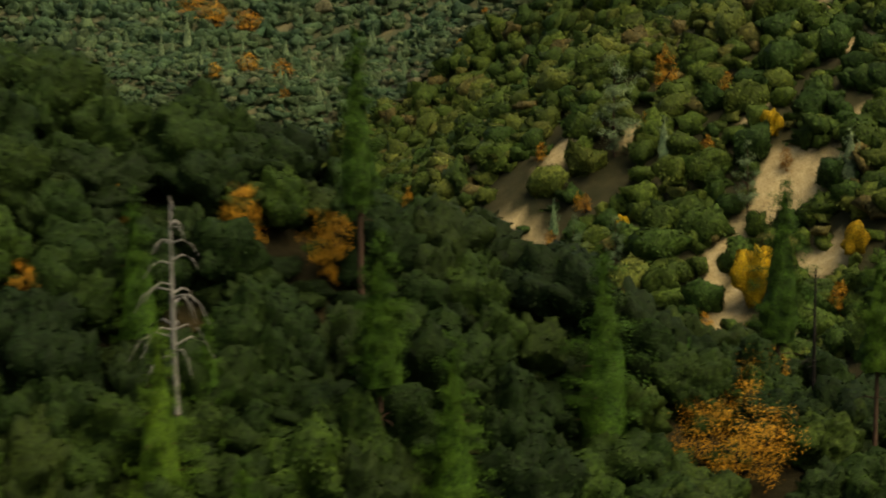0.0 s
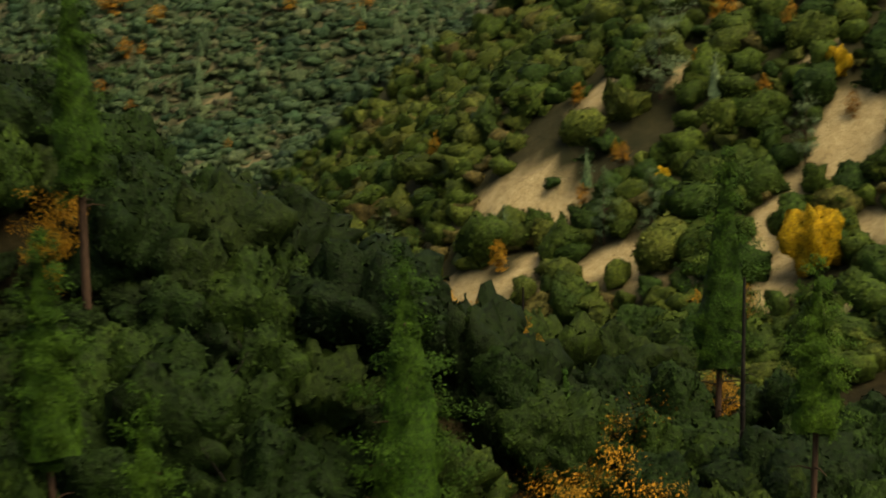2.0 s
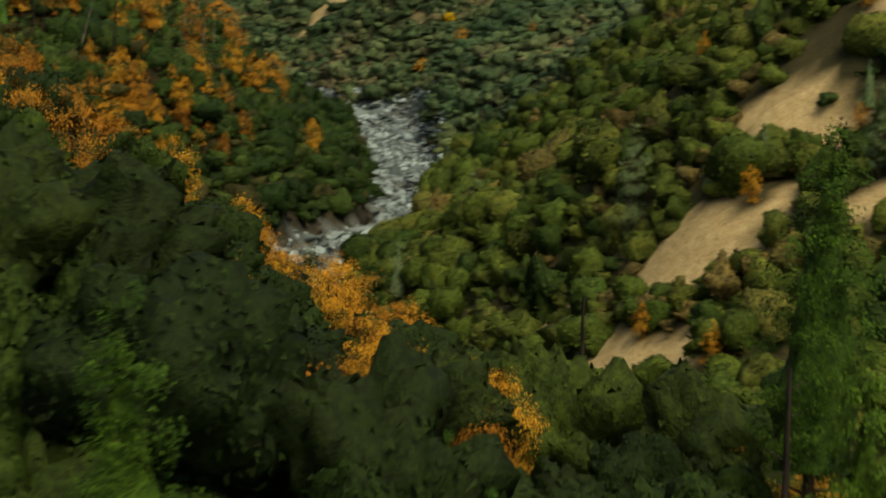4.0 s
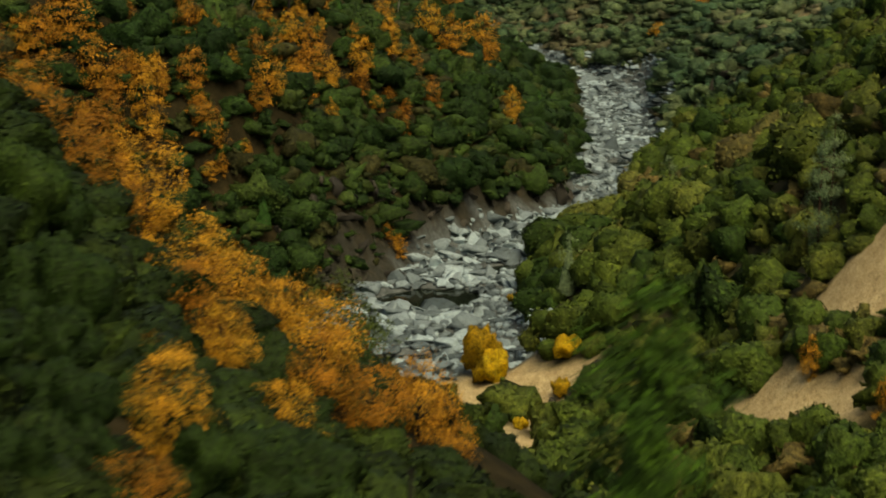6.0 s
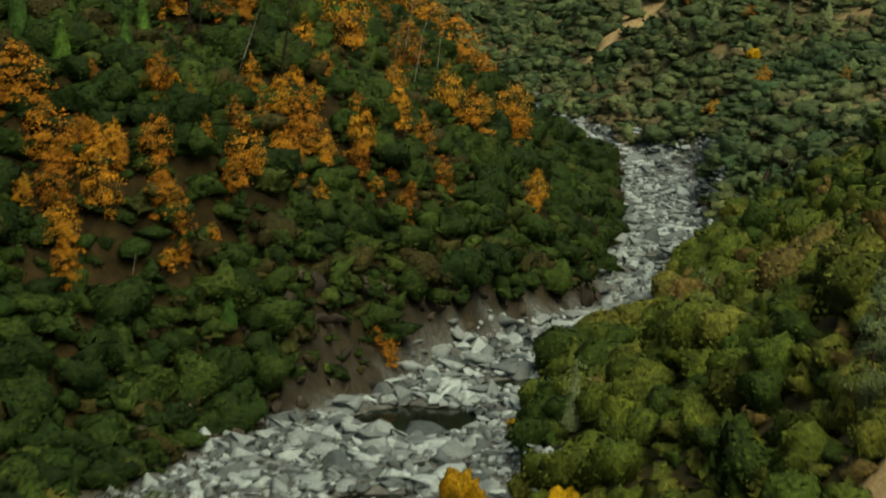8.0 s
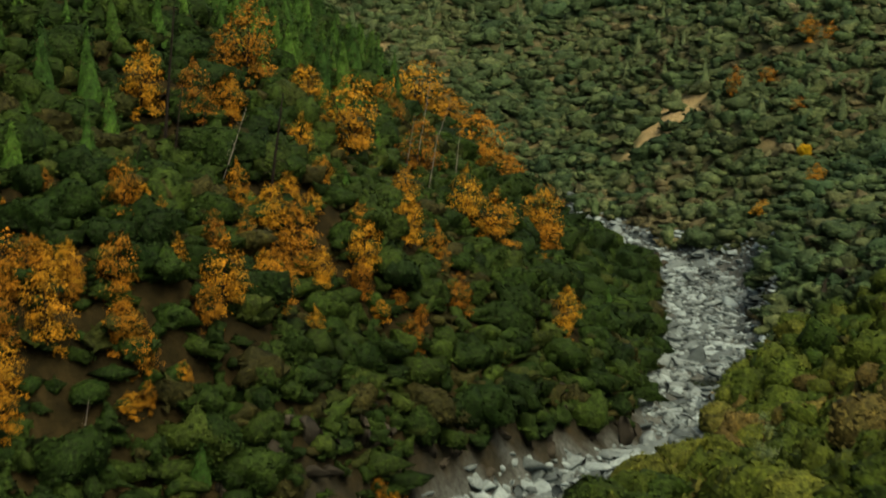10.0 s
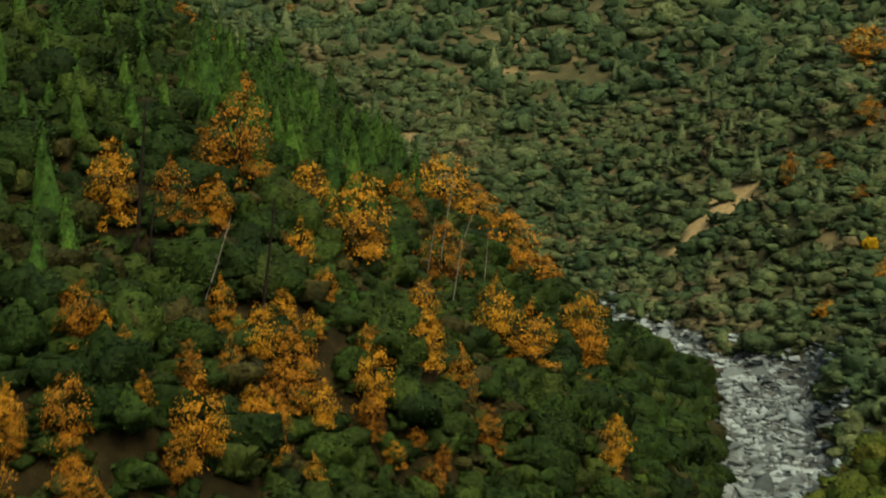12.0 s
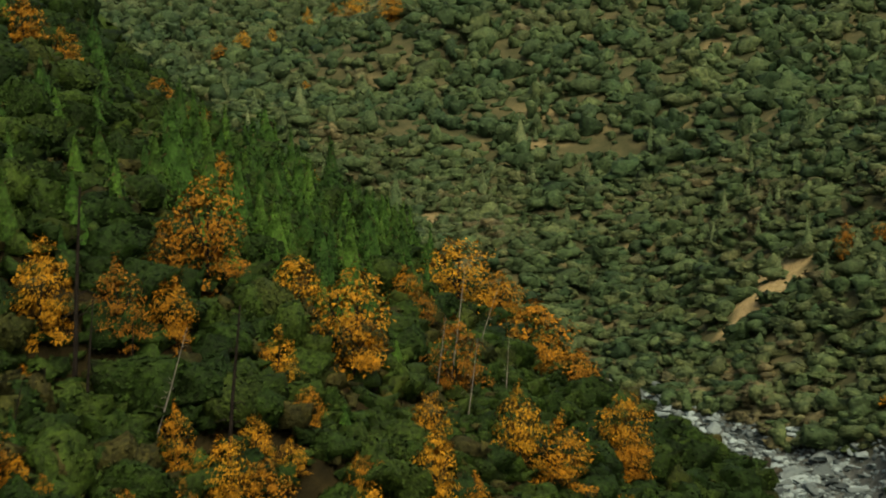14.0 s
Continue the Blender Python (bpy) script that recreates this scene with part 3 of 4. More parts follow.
NEAR_FIR = Kind("conifer", [conifer(13, 6.4, 15000, 0.09, PINE_LEAF, 0.02, 0.1, 0.35, None, 0, True), conifer(12, 5.0, 11000, 0.09, FIR_LEAF, 0.02, -0.1, 0.1, None, 0, True)],
                "bushy bright green conifer on the near ridge", "tree", "conifers on the near ridge")
CHARRED = Kind("charred_snag", [snag(14, 0.2, DARK_BARK, 14), snag(11, 0.22, DARK_BARK, 9)], "charred dead pine trunk with stub branches", "dead tree", "dead pines")
SILVER_SNAG = Kind("silver_snag", [snag(10, 0.075, SILVER, 12, 0.2), snag(9, 0.09, SILVER, 5, 0.2)], "bleached grey dead trunk", "dead tree", "dead pines")

TAKEN = []


def grow(kind, rows, height, label="", keep=0.45, room=(0, 260), front=()):
    """Stand trees of a kind at plan places with a crown width; height: that of the kind's model, width 6."""
    for x, y, w, h in rows:
        if kind is AUTUMN_OAK and x < -100 and y < 640:
            w *= 1.2
        s, h = w / height[0], h * 1.15
        kind.stand(x, y, s, label=label, tall=min(1.3, max(0.6, (h / height[1]) / s)), sink=0.1)
        TAKEN.append((x, y, w * keep))
        away = math.hypot(x - room[0], y - room[1])
        TAKEN.append((x + (room[0] - x) / away * w * 0.62, y + (room[1] - y) / away * w * 0.55, w * 0.28))
        for step in front:
            TAKEN.append((x + (room[0] - x) / away * w * step, y + (room[1] - y) / away * w * step, w * 0.42))


# autumn oaks of the spur, from its crest down
grow(AUTUMN_OAK, [(-171.4, 461.5, 6.9, 10.3), (-166.5, 468.7, 6.5, 8.1), (-164.8, 476.0, 5.6, 7.8), (-175.0, 495.6, 10.4, 13.6), (-197.8, 529.2, 4.9, 7.9), (-174.1, 486.2, 5.3, 6.2), (-177.8, 519.3, 7.6, 8.7),
    (-160.7, 508.1, 10.5, 13.6), (-178.5, 549.1, 5.0, 6.3), (-173.8, 546.6, 5.0, 6.3), (-158.8, 531.3, 7.6, 12.0), (-145.9, 503.0, 5.4, 9.1), (-141.0, 495.7, 5.7, 8.0), (-144.6, 523.6, 6.8, 9.4),
    (-171.5, 578.6, 13.5, 13.9), (-192.6, 589.3, 12.7, 12.0), (-197.1, 613.2, 10.5, 9.1), (-140.3, 527.3, 9.1, 8.5), (-180.5, 612.8, 10.3, 9.0), (-157.6, 584.6, 9.5, 12.1), (-153.5, 579.1, 6.7, 8.3)], (6, 7), keep=0.55, room=(-60, 250))
grow(AUTUMN_OAK, [(-158.2, 487.9, 5.2, 6.5), (-152.0, 485.1, 4.1, 5.1), (-152.1, 431.9, 4.8, 7.8), (-143.0, 441.3, 4.0, 7.9), (-144.1, 451.3, 4.1, 5.7), (-148.0, 463.8, 5.7, 8.3), (-150.3, 472.4, 3.9, 6.4),
    (-144.8, 466.4, 7.2, 7.5), (-142.0, 460.1, 7.5, 6.6), (-139.8, 465.7, 4.8, 6.6), (-136.8, 474.2, 5.8, 8.4), (-135.6, 471.5, 3.9, 5.9), (-136.2, 434.5, 7.7, 8.5), (-135.7, 430.1, 4.2, 6.2),
    (-137.5, 449.3, 6.3, 8.0), (-135.9, 448.3, 4.5, 6.4), (-132.8, 453.5, 3.6, 4.9), (-127.1, 473.9, 3.9, 5.4), (-128.6, 478.9, 2.4, 7.6), (-130.4, 494.9, 5.2, 7.0), (-136.5, 498.0, 4.7, 8.0),
    (-124.3, 526.8, 5.1, 8.4)], (6, 7), keep=0.55, room=(-20, 240))
grow(AUTUMN_OAK, [(-137.7, 544.4, 3.0, 6.6), (-138.7, 559.8, 3.1, 5.1), (-147.2, 409.3, 6.9, 11.0), (-149.9, 416.5, 4.6, 6.5), (-144.7, 421.0, 6.2, 8.3), (-140.7, 417.7, 5.3, 6.4), (-142.1, 431.5, 2.6, 7.0),
    (-151.0, 435.2, 2.6, 4.8), (-153.0, 413.7, 2.5, 6.1), (-161.1, 425.6, 2.6, 5.5), (-141.5, 479.3, 3.0, 4.7), (-136.4, 417.2, 2.5, 5.3), (-134.6, 422.8, 2.5, 4.7), (-167.2, 453.3, 2.4, 6.7),
    (-152.7, 461.2, 4.3, 7.5), (-122.5, 497.5, 2.1, 4.7)], (6, 7), keep=0.55, room=(-20, 240))
grow(AUTUMN_OAK, [(-169.9, 402.9, 4.8, 8.7), (-166.9, 413.7, 10.9, 8.9), (-157.1, 409.2, 8.9, 8.7), (-154.2, 413.7, 4.8, 6.6), (-155.5, 400.8, 3.5, 5.5), (-151.7, 403.8, 6.4, 8.1), (-149.7, 416.8, 3.6, 6.1),
    (-141.2, 418.1, 5.3, 6.6), (-147.3, 400.7, 5.7, 7.5), (-144.0, 396.7, 4.5, 8.4), (-138.1, 418.6, 4.1, 6.6), (-117.4, 447.0, 2.5, 4.7), (-168.2, 407.1, 7.2, 7.7), (-236.7, 529.3, 7.5, 8.1),
    (-243.1, 545.3, 6.8, 5.3), (-238.7, 564.7, 5.9, 6.4), (-221.6, 552.6, 5.5, 5.3), (-262.0, 606.0, 6.0, 6.0), (-240.0, 612.0, 5.0, 6.0)], (6, 7), keep=0.55, room=(20, 200))
for x, y, r in TAKEN[::2]:
    if rng.random() < 0.3:
        a, w = rng.uniform(0, 6.28), rng.uniform(2.5, 4.5)
        grow(AUTUMN_OAK, [(x + 1.5 * r * math.cos(a), y + 1.5 * r * math.sin(a), w, w * rng.uniform(0.9, 1.3))], (6, 7), "small autumn oak with thin orange leaves")
# those of the sandy slope across the river, and of the distance
grow(AUTUMN_OAK, [(48.5, 395.0, 6.8, 10.2), (60.0, 383.5, 4.8, 6.6), (51.0, 386.2, 3.0, 3.4), (53.9, 369.2, 3.5, 6.9), (42.6, 382.5, 3.6, 6.6), (67.8, 358.8, 3.4, 5.3), (21.1, 386.9, 3.0, 3.9),
    (-7.3, 408.7, 4.5, 5.9), (27.7, 371.7, 2.3, 5.4), (29.1, 369.5, 2.9, 3.8), (21.7, 366.5, 2.9, 5.9), (46.9, 323.3, 5.1, 5.3), (39.7, 326.6, 5.1, 4.4), (69.7, 316.3, 4.5, 5.7),
    (7.3, 354.6, 3.9, 5.2), (-5.5, 336.0, 3.6, 4.6), (6.5, 321.9, 4.0, 4.5)], (6, 7), "small autumn oak with orange leaves beside bare sand")
grow(AUTUMN_OAK, [(-85.5, 821.3, 11.0, 9.8), (-99.3, 811.1, 7.3, 7.3), (-70.7, 824.9, 12.3, 7.4), (-66.6, 784.4, 5.8, 4.7), (-186.6, 857.2, 18.3, 11.8), (-160.9, 831.9, 11.4, 6.3),
    (-169.8, 808.0, 9.1, 7.3), (-129.2, 966.9, 18.0, 9.0), (-114.8, 944.4, 17.6, 8.8), (-96.2, 930.2, 17.3, 8.7), (15.8, 627.3, 3.9, 3.9), (35.4, 586.3, 5.4, 4.5),
    (6.9, 615.0, 3.8, 2.8), (-157.8, 766.7, 6.7, 4.8), (-138.0, 722.0, 7.4, 5.3), (-105.4, 694.9, 5.0, 4.1), (-150.9, 716.0, 7.0, 5.0)], (6, 7), "distant autumn oak with rusty orange leaves")
grow(AUTUMN_OAK, [(-176.6, 789.6, 7.1, 5.3), (-186.0, 786.0, 8.0, 10.6), (-161.9, 806.1, 7.2, 5.4), (-546.2, 999.7, 9.3, 8.0), (-544.6, 1020.9, 5.4, 10.8), (-542.5, 977.4, 10.4, 6.5),
    (-567.3, 1083.2, 7.3, 10.2), (-587.9, 1137.0, 6.2, 7.7), (-572.2, 1135.4, 18.3, 12.2), (-479.9, 1023.6, 15.6, 10.4), (-491.7, 905.0, 7.0, 4.7), (-479.6, 953.7, 6.1, 6.1)], (6, 7),
     "distant autumn oak with rusty orange leaves")
grow(YELLOW_TREE, [(-67, 384, 6, 5), (-56, 388, 5.5, 4), (-53, 378, 4, 2.6), (-58, 372, 3, 2), (-51, 369, 3.4, 2.2), (-54, 364, 2.6, 1.8), (66.5, 367.8, 5.2, 5.2), (35.6, 360.6, 3.6, 3.1),
    (57.4, 328.9, 10.3, 10.3), (75.1, 329.1, 5.7, 7.6), (-70, 387, 7.4, 8.3), (-85, 436, 3.4, 1.6), (-148.5, 743.3, 4.9, 4.1)], (6, 6))
# the near ridge
grow(NEAR_AUTUMN, [(-48.4, 248.2, 8, 5), (-42, 246, 8, 6.5), (-37, 248, 8, 7), (-32.8, 238, 6, 5.5), (-27, 243, 8, 6), (-24.9, 236.5, 7.2, 6), (-21, 230, 5.5, 5.5), (-18.1, 228, 5, 5.5),
    (-18.3, 241.5, 8, 5.5), (-13, 231.5, 6, 6), (-10.4, 234, 6.7, 5.5), (-11.5, 243, 7, 5), (-10, 222, 4.5, 4), (-26, 249, 6.4, 5), (-53, 247, 8, 6), (-7.5, 239, 5, 4.5)],
     (6, 5.6), keep=0.3, room=(38, 120))
grow(NEAR_AUTUMN, [(9.4, 162.5, 4.2, 5.8), (12.4, 161.0, 4.2, 5.0), (11, 166, 4, 4.6), (15.5, 168.5, 4.6, 5.4), (17.6, 164, 3.8, 4.2), (18.5, 178, 4.0, 3.6), (25.5, 170.8, 3.6, 3.2), (30.6, 168.6, 4.7, 3.6),
    (12.7, 151.2, 4.8, 4.6), (17.7, 159, 3.7, 4.0), (-25.8, 144.4, 2.8, 5.6), (-16.3, 146.4, 4.4, 5.0), (-8.9, 146.8, 5.2, 7.6), (-30.1, 130.0, 4.2, 5.0),
    (-3.5, 200, 5, 6), (2.6, 189.0, 4.4, 4.6), (6.1, 181.4, 4.1, 5), (-1.5, 177, 5.5, 9), (-9.5, 183, 5.5, 9), (-16, 189, 6, 9), (-23, 196, 6, 9), (-31, 203, 6, 9)], (6, 5.6), keep=0.5, room=(34, 90), front=(0.8, 1.3))
grow(BROAD_AUTUMN, [(22.2, 136.8, 11.5, 6.4)], (6, 4.0), keep=0.45, room=(34, 90), front=(0.7,))
grow(GREEN_WILLOW, [(-29.5, 262, 11.5, 7.5)], (6, 4.6), keep=0.4, room=(38, 120))
grow(LARGE_GREY_PINE, [(36.2, 381.5, 12.0, 19.0), (25.4, 351.0, 5.7, 11.0), (33.2, 348.8, 6.0, 10.9), (59.1, 352.0, 6.0, 14.0), (-13.8, 372.0, 7.2, 17.0), (-15.1, 383.8, 6.0, 13.0),
    (-61.7, 454.5, 7.0, 14.0)], (5, 9.5))
grow(GREY_PINE, [(22.6, 369.2, 3.3, 8.4), (45.6, 374.0, 4.2, 7.6), (77.8, 346.9, 4.7, 9.9), (8.0, 361.0, 3.7, 8.0), (-66.7, 416.0, 4.9, 9.8)], (5, 9.5))
PINE.stand(30.6, 165.0, 1.0, variant=0, lean=(0, 1.5))
PINE.stand(-6.6, 143.4, 1.06, variant=2)
PINE.stand(-4.6, 128.3, 1.04, variant=1)
PINE.stand(34.0, 141.0, 0.9, variant=1, tall=1.0)
for x, y, s in ((30.6, 165, 2), (-6.6, 143.4, 1.2), (-4.6, 128.3, 1.5), (34, 141, 2.0), (17, 183.4, 2.5), (-18.5, 123.5, 1.6), (17, 178, 2.5), (30, 169, 2.5)):
    TAKEN.append((x, y, s))
for x, y, s, k in ((0.6, 126.1, 1.08, 0), (12.2, 137.1, 1.25, 0), (18.1, 152.1, 0.45, 1), (-22.7, 133.5, 0.9, 0), (-16.9, 127.4, 0.8, 0), (20.4, 150, 0.4, 1), (-18.9, 117.9, 1.0, 0), (-13.0, 113.9, 0.7, 0)):
    NEAR_FIR.stand(x, y, s, variant=k)
    TAKEN.append((x, y, 2.0 * s))
for x, y, s in ((23.6, 164.9, 0.7), (26.0, 162.3, 0.7), (9.5, 146.0, 1.25), (-27, 222, 0.9), (-14.6, 206.3, 0.9), (-24.3, 215.5, 0.95), (-38.7, 226.7, 0.95)):
    LIVE_OAK.stand(x, y, s, tall=1.15)
    TAKEN.append((x, y, 2.6 * s))
CHARRED.stand(16.9, 183.7, 0.96, variant=1, sink=0.2)
CHARRED.stand(31.0, 150.0, 1.09, variant=0)
DROOPING = Kind("silver_snag", [drooping(14.5, 0.2, SILVER)], "bleached dead tree with drooping bare branches", "dead tree", "dead pines")
DROOPING.stand(-18.5, 123.5, 1.42)
# ---------------------------------------------------------------- brush that nobody could count
def unit_shrubs(count, leaves, size, lobes, core, fill=0.95):
    return [lobed_crown(1.0, 0.8, lobes, leaves, size, 0.0, rng.uniform(0.75, 1.1), 0.8, core, fill, 0.11) for _ in range(count)]


def free(px, py):
    ok = np.ones(len(px), bool)
    for x, y, r in TAKEN:
        ok &= (px - x) ** 2 + (py - y) ** 2 > r * r
    return ok


def scatter(x0, x1, y0, y1, gap, keep, clear=True):
    """Jittered plan points that keep() lets stand."""
    gxs, gys = np.meshgrid(np.arange(x0, x1, gap), np.arange(y0, y1, gap))
    px = gxs.ravel() + rng.uniform(-0.48, 0.48, gxs.size) * gap
    py = gys.ravel() + rng.uniform(-0.48, 0.48, gys.size) * gap
    ok = keep(px, py) & (free(px, py) if clear else True)
    return px[ok], py[ok]


def brush(name, label, px, py, width, tall, shapes, leaf, tone):
    """One object for a whole stand of brush."""
    z = land(px, py) - 0.12 * width
    which = rng.integers(0, len(shapes), len(px))
    a, wide = rng.uniform(0, 6.28, len(px)), rng.uniform(0.75, 1.3, len(px))
    vs, fs, ns, ts, n = [], [], [], [], 0
    for k, (v, f, q) in enumerate(shapes):
        for i in np.where(which == k)[0]:
            c, s = math.cos(a[i]), math.sin(a[i])
            m = np.diag((wide[i], 1 / wide[i], 1)) @ np.array([[c, s, 0], [-s, c, 0], [0, 0, 1]])
            vs.append(v @ m * (width[i], width[i], width[i] * tall[i]) + (px[i], py[i], z[i]))
            ns.append(q @ m), fs.append(f + n), ts.append(np.full(len(v), tone[i]))
            n += len(v)
    ob = new(name, mesh_from(name, np.concatenate(vs), np.concatenate(fs), leaf, True, np.concatenate(ns), tone=np.concatenate(ts)))
    return tagged(ob, label, "brush", kind="stuff")


def grown(px, py):
    return (river_gap(px, py) > 14.5 + 1.5 * rolling(px, py, 20)) & (bare(px, py) < 0.35 + 0.65 * (rng.random(len(px)) < 0.07))


LOW_SHRUB, FAR_SHRUB, MID_SHRUB, BIG_SHRUB, NEAR_SHRUB = unit_shrubs(14, 34, 0.085, 5, 2), unit_shrubs(16, 56, 0.07, 10, 3), unit_shrubs(12, 44, 0.065, 8, 2), unit_shrubs(14, 560, 0.034, 20, 2), unit_shrubs(8, 420, 0.026, 26, 4)


def stand_of(name, label, box, gap, size, shapes, leaf, keep=None, tall=(0.7, 1.15), thin=0.0, tone=0.5, spread=0.36, clear=True):
    px, py = scatter(*box, gap, lambda x, y: grown(x, y) & (keep(x, y) if keep else True) & (rolling(x, y, 25) * 0.5 + rng.uniform(0, 1, len(x)) > thin), clear)
    w = gap * size * np.clip(rng.lognormal(0, spread, len(px)), 0.45, 1.6)
    tones = np.clip(tone + 0.2 * rolling(px, py, 60) + rng.normal(0, 0.17 if leaf is HAZED_LEAF else 0.28, len(px)), 0, 1)
    return brush(name, label, px, py, w, rng.uniform(*tall, len(px)), shapes, leaf, tones)


def in_sight(x, y):
    """The stretch of the plan that the flight looks down on; the brush is thinner outside."""
    return (y > 110) & (x > np.interp(y, [100, 250, 300, 370, 400, 650], [-38, -75, -110, -130, -178, -340])) & (x < np.interp(y, [120, 180, 250, 340, 420, 700], [28, 54, 74, 100, 112, 60]))


# the individual live oaks of the near ridge, then what grows between and behind them
px, py = scatter(-58, 58, 106, 205, 5.3, in_sight)
for x, y in list(zip(px, py))[:300]:
    s = rng.lognormal(0, 0.17)
    low = 1 - 0.4 * float(smooth_step(160, 185, y))
    LIVE_OAK.stand(x, y, 0.98 * s * low, tall=rng.uniform(0.8, 1.15), sink=0.3)
    TAKEN.append((x, y, 2.3))
def fir_stand(x, y):
    """A belt of firs along the crest of the spur."""
    s = np.clip(((x + 188) * -42 + (y - 522) * 100) / (42 * 42 + 100 * 100), 0, 1)
    return np.hypot(x + 188 + 42 * s, y - 522 - 100 * s) < 15 + 4 * rolling(x, y, 20)


for kind, box, gap, keep, size, most in (
        (YOUNG_FIR, (-300, -160, 500, 640), 4.9, fir_stand, 1.15, 170),
        (YOUNG_FIR, (-300, -160, 420, 620), 8.5, lambda x, y: (land(x, y) > 50 + 8 * rolling(x, y, 40)) & ~fir_stand(x, y) & in_sight(x, y), 1.15, 110),
        (YOUNG_FIR, (-200, -130, 420, 600), 13, lambda x, y: in_sight(x, y) & ~across(x, y) & (rolling(x, y, 50) > -0.2), 0.7, 60),
        (GREY_PINE, (-260, 60, 700, 940), 15, lambda x, y: grown(x, y) & (land(x, y) > 22) & (rolling(x, y, 120) > -0.3), 0.85, 140),
        (GREY_PINE, (-640, -300, 860, 1150), 22, lambda x, y: rolling(x, y, 160) > 0.0, 0.95, 50)):
    px, py = scatter(*box, gap, keep)
    for x, y in list(zip(px, py))[:most]:
        if kind is YOUNG_FIR and gap > 5 and any(math.hypot(x - tx, y - ty) < r + 3.5 for tx, ty, r in TAKEN):
            continue
        kind.stand(x, y, size * rng.lognormal(0, 0.22), tall=rng.uniform(0.85, 1.2), sink=0.2)
        TAKEN.append((x, y, 2.2))
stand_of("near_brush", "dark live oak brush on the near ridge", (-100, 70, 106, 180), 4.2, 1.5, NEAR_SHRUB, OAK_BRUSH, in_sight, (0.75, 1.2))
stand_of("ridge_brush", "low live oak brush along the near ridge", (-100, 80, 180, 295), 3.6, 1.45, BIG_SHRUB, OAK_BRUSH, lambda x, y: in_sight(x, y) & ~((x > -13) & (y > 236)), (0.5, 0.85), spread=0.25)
stand_of("chaparral", "dense olive green chaparral on the canyon slope", (-130, 120, 295, 610), 5.0, 1.45, BIG_SHRUB, BRUSH_LEAF,
         lambda x, y: across(x, y) & in_sight(x, y), thin=-0.05, tone=0.4)
stand_of("low_chaparral", "low olive and brown scrub between the larger shrubs", (-130, 120, 295, 610), 3.9, 1.5, MID_SHRUB, BRUSH_LEAF,
         lambda x, y: across(x, y) & in_sight(x, y), (0.5, 0.9), 0.1, 0.65)
FAR_EDGE = ([610, 700, 800, 900], [-345, -275, -385, -545])
stand_of("distant_chaparral", "brush covering the distant slopes, haze put into its leaf colour", (-360, 110, 610, 740), 4.6, 1.65, FAR_SHRUB, HAZED_LEAF,
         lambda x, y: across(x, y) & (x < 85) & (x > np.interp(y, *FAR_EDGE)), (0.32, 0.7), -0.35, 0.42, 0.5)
stand_of("upper_chaparral", "brush and scrub high on the distant slopes, haze put into its leaf colour", (-560, 110, 740, 900), 4.6, 1.65, LOW_SHRUB, HAZED_LEAF,
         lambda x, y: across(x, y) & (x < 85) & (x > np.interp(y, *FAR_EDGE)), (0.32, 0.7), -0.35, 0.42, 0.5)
stand_of("distant_scrub", "low dry scrub between the distant shrubs", (-560, 110, 610, 900), 5.2, 1.5, LOW_SHRUB, HAZED_LEAF,
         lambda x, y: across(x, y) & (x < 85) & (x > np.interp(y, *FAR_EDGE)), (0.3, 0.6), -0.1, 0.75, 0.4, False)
stand_of("farthest_woods", "brush and woods of the farthest hills, haze put into their leaf colour", (-800, 260, 900, 1280), 6.8, 1.4, LOW_SHRUB, HAZED_LEAF,
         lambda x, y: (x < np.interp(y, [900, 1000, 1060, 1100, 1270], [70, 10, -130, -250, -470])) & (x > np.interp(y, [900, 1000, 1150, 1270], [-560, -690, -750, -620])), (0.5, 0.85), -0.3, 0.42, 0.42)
stand_of("spur_brush", "dark green oak brush on the steep spur", (-335, -90, 335, 740), 4.4, 1.6, BIG_SHRUB, SPUR_LEAF,
         lambda x, y: ~across(x, y) & in_sight(x, y) & ((river_gap(x, y) > 20) | (y > 470) | (rng.random(len(x)) < 0.75)), (0.6, 0.9), -0.3, 0.4)
stand_of("spur_undergrowth", "brown and olive undergrowth on the steep spur", (-335, -90, 335, 740), 3.3, 1.8, LOW_SHRUB, SPUR_LEAF,
         lambda x, y: ~across(x, y) & in_sight(x, y), (0.4, 0.8), -0.5, 0.62, 0.3, False)
stand_of("outer_woods", "dark woods on the hills around the canyon", (-500, 260, 300, 760), 12, 1.5, LOW_SHRUB, SPUR_LEAF, lambda x, y: ~in_sight(x, y) & ((y < 610) | ~across(x, y)) & (np.hypot(x - 20, y - 100) > 330))
stand_of("outer_brush", "low live oak brush behind the near ridge", (-230, 200, -80, 420), 10, 0.85, LOW_SHRUB, OAK_BRUSH,
         lambda x, y: ~in_sight(x - 16 * np.sign(x), y + 16) & ~in_sight(x, y) & (np.hypot(x - 20, y - 100) <= 330), (0.25, 0.4))
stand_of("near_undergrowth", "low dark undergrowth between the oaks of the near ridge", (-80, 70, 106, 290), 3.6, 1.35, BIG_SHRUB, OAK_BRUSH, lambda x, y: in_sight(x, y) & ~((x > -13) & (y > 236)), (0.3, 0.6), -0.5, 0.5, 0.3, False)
# ---------------------------------------------------------------- the river bed
def stone_shape(facets, sharp, fine=2):
    """An angular boulder: a ball cut by planes."""
    v, f = BALLS[fine]
    v = v * rng.uniform(0.92, 1.08, (len(v), 1)) * 1.15
    for n in sphere_points(facets):
        v = v - n * np.maximum(0, v @ n - rng.uniform(*sharp))[:, None]
    return v, f


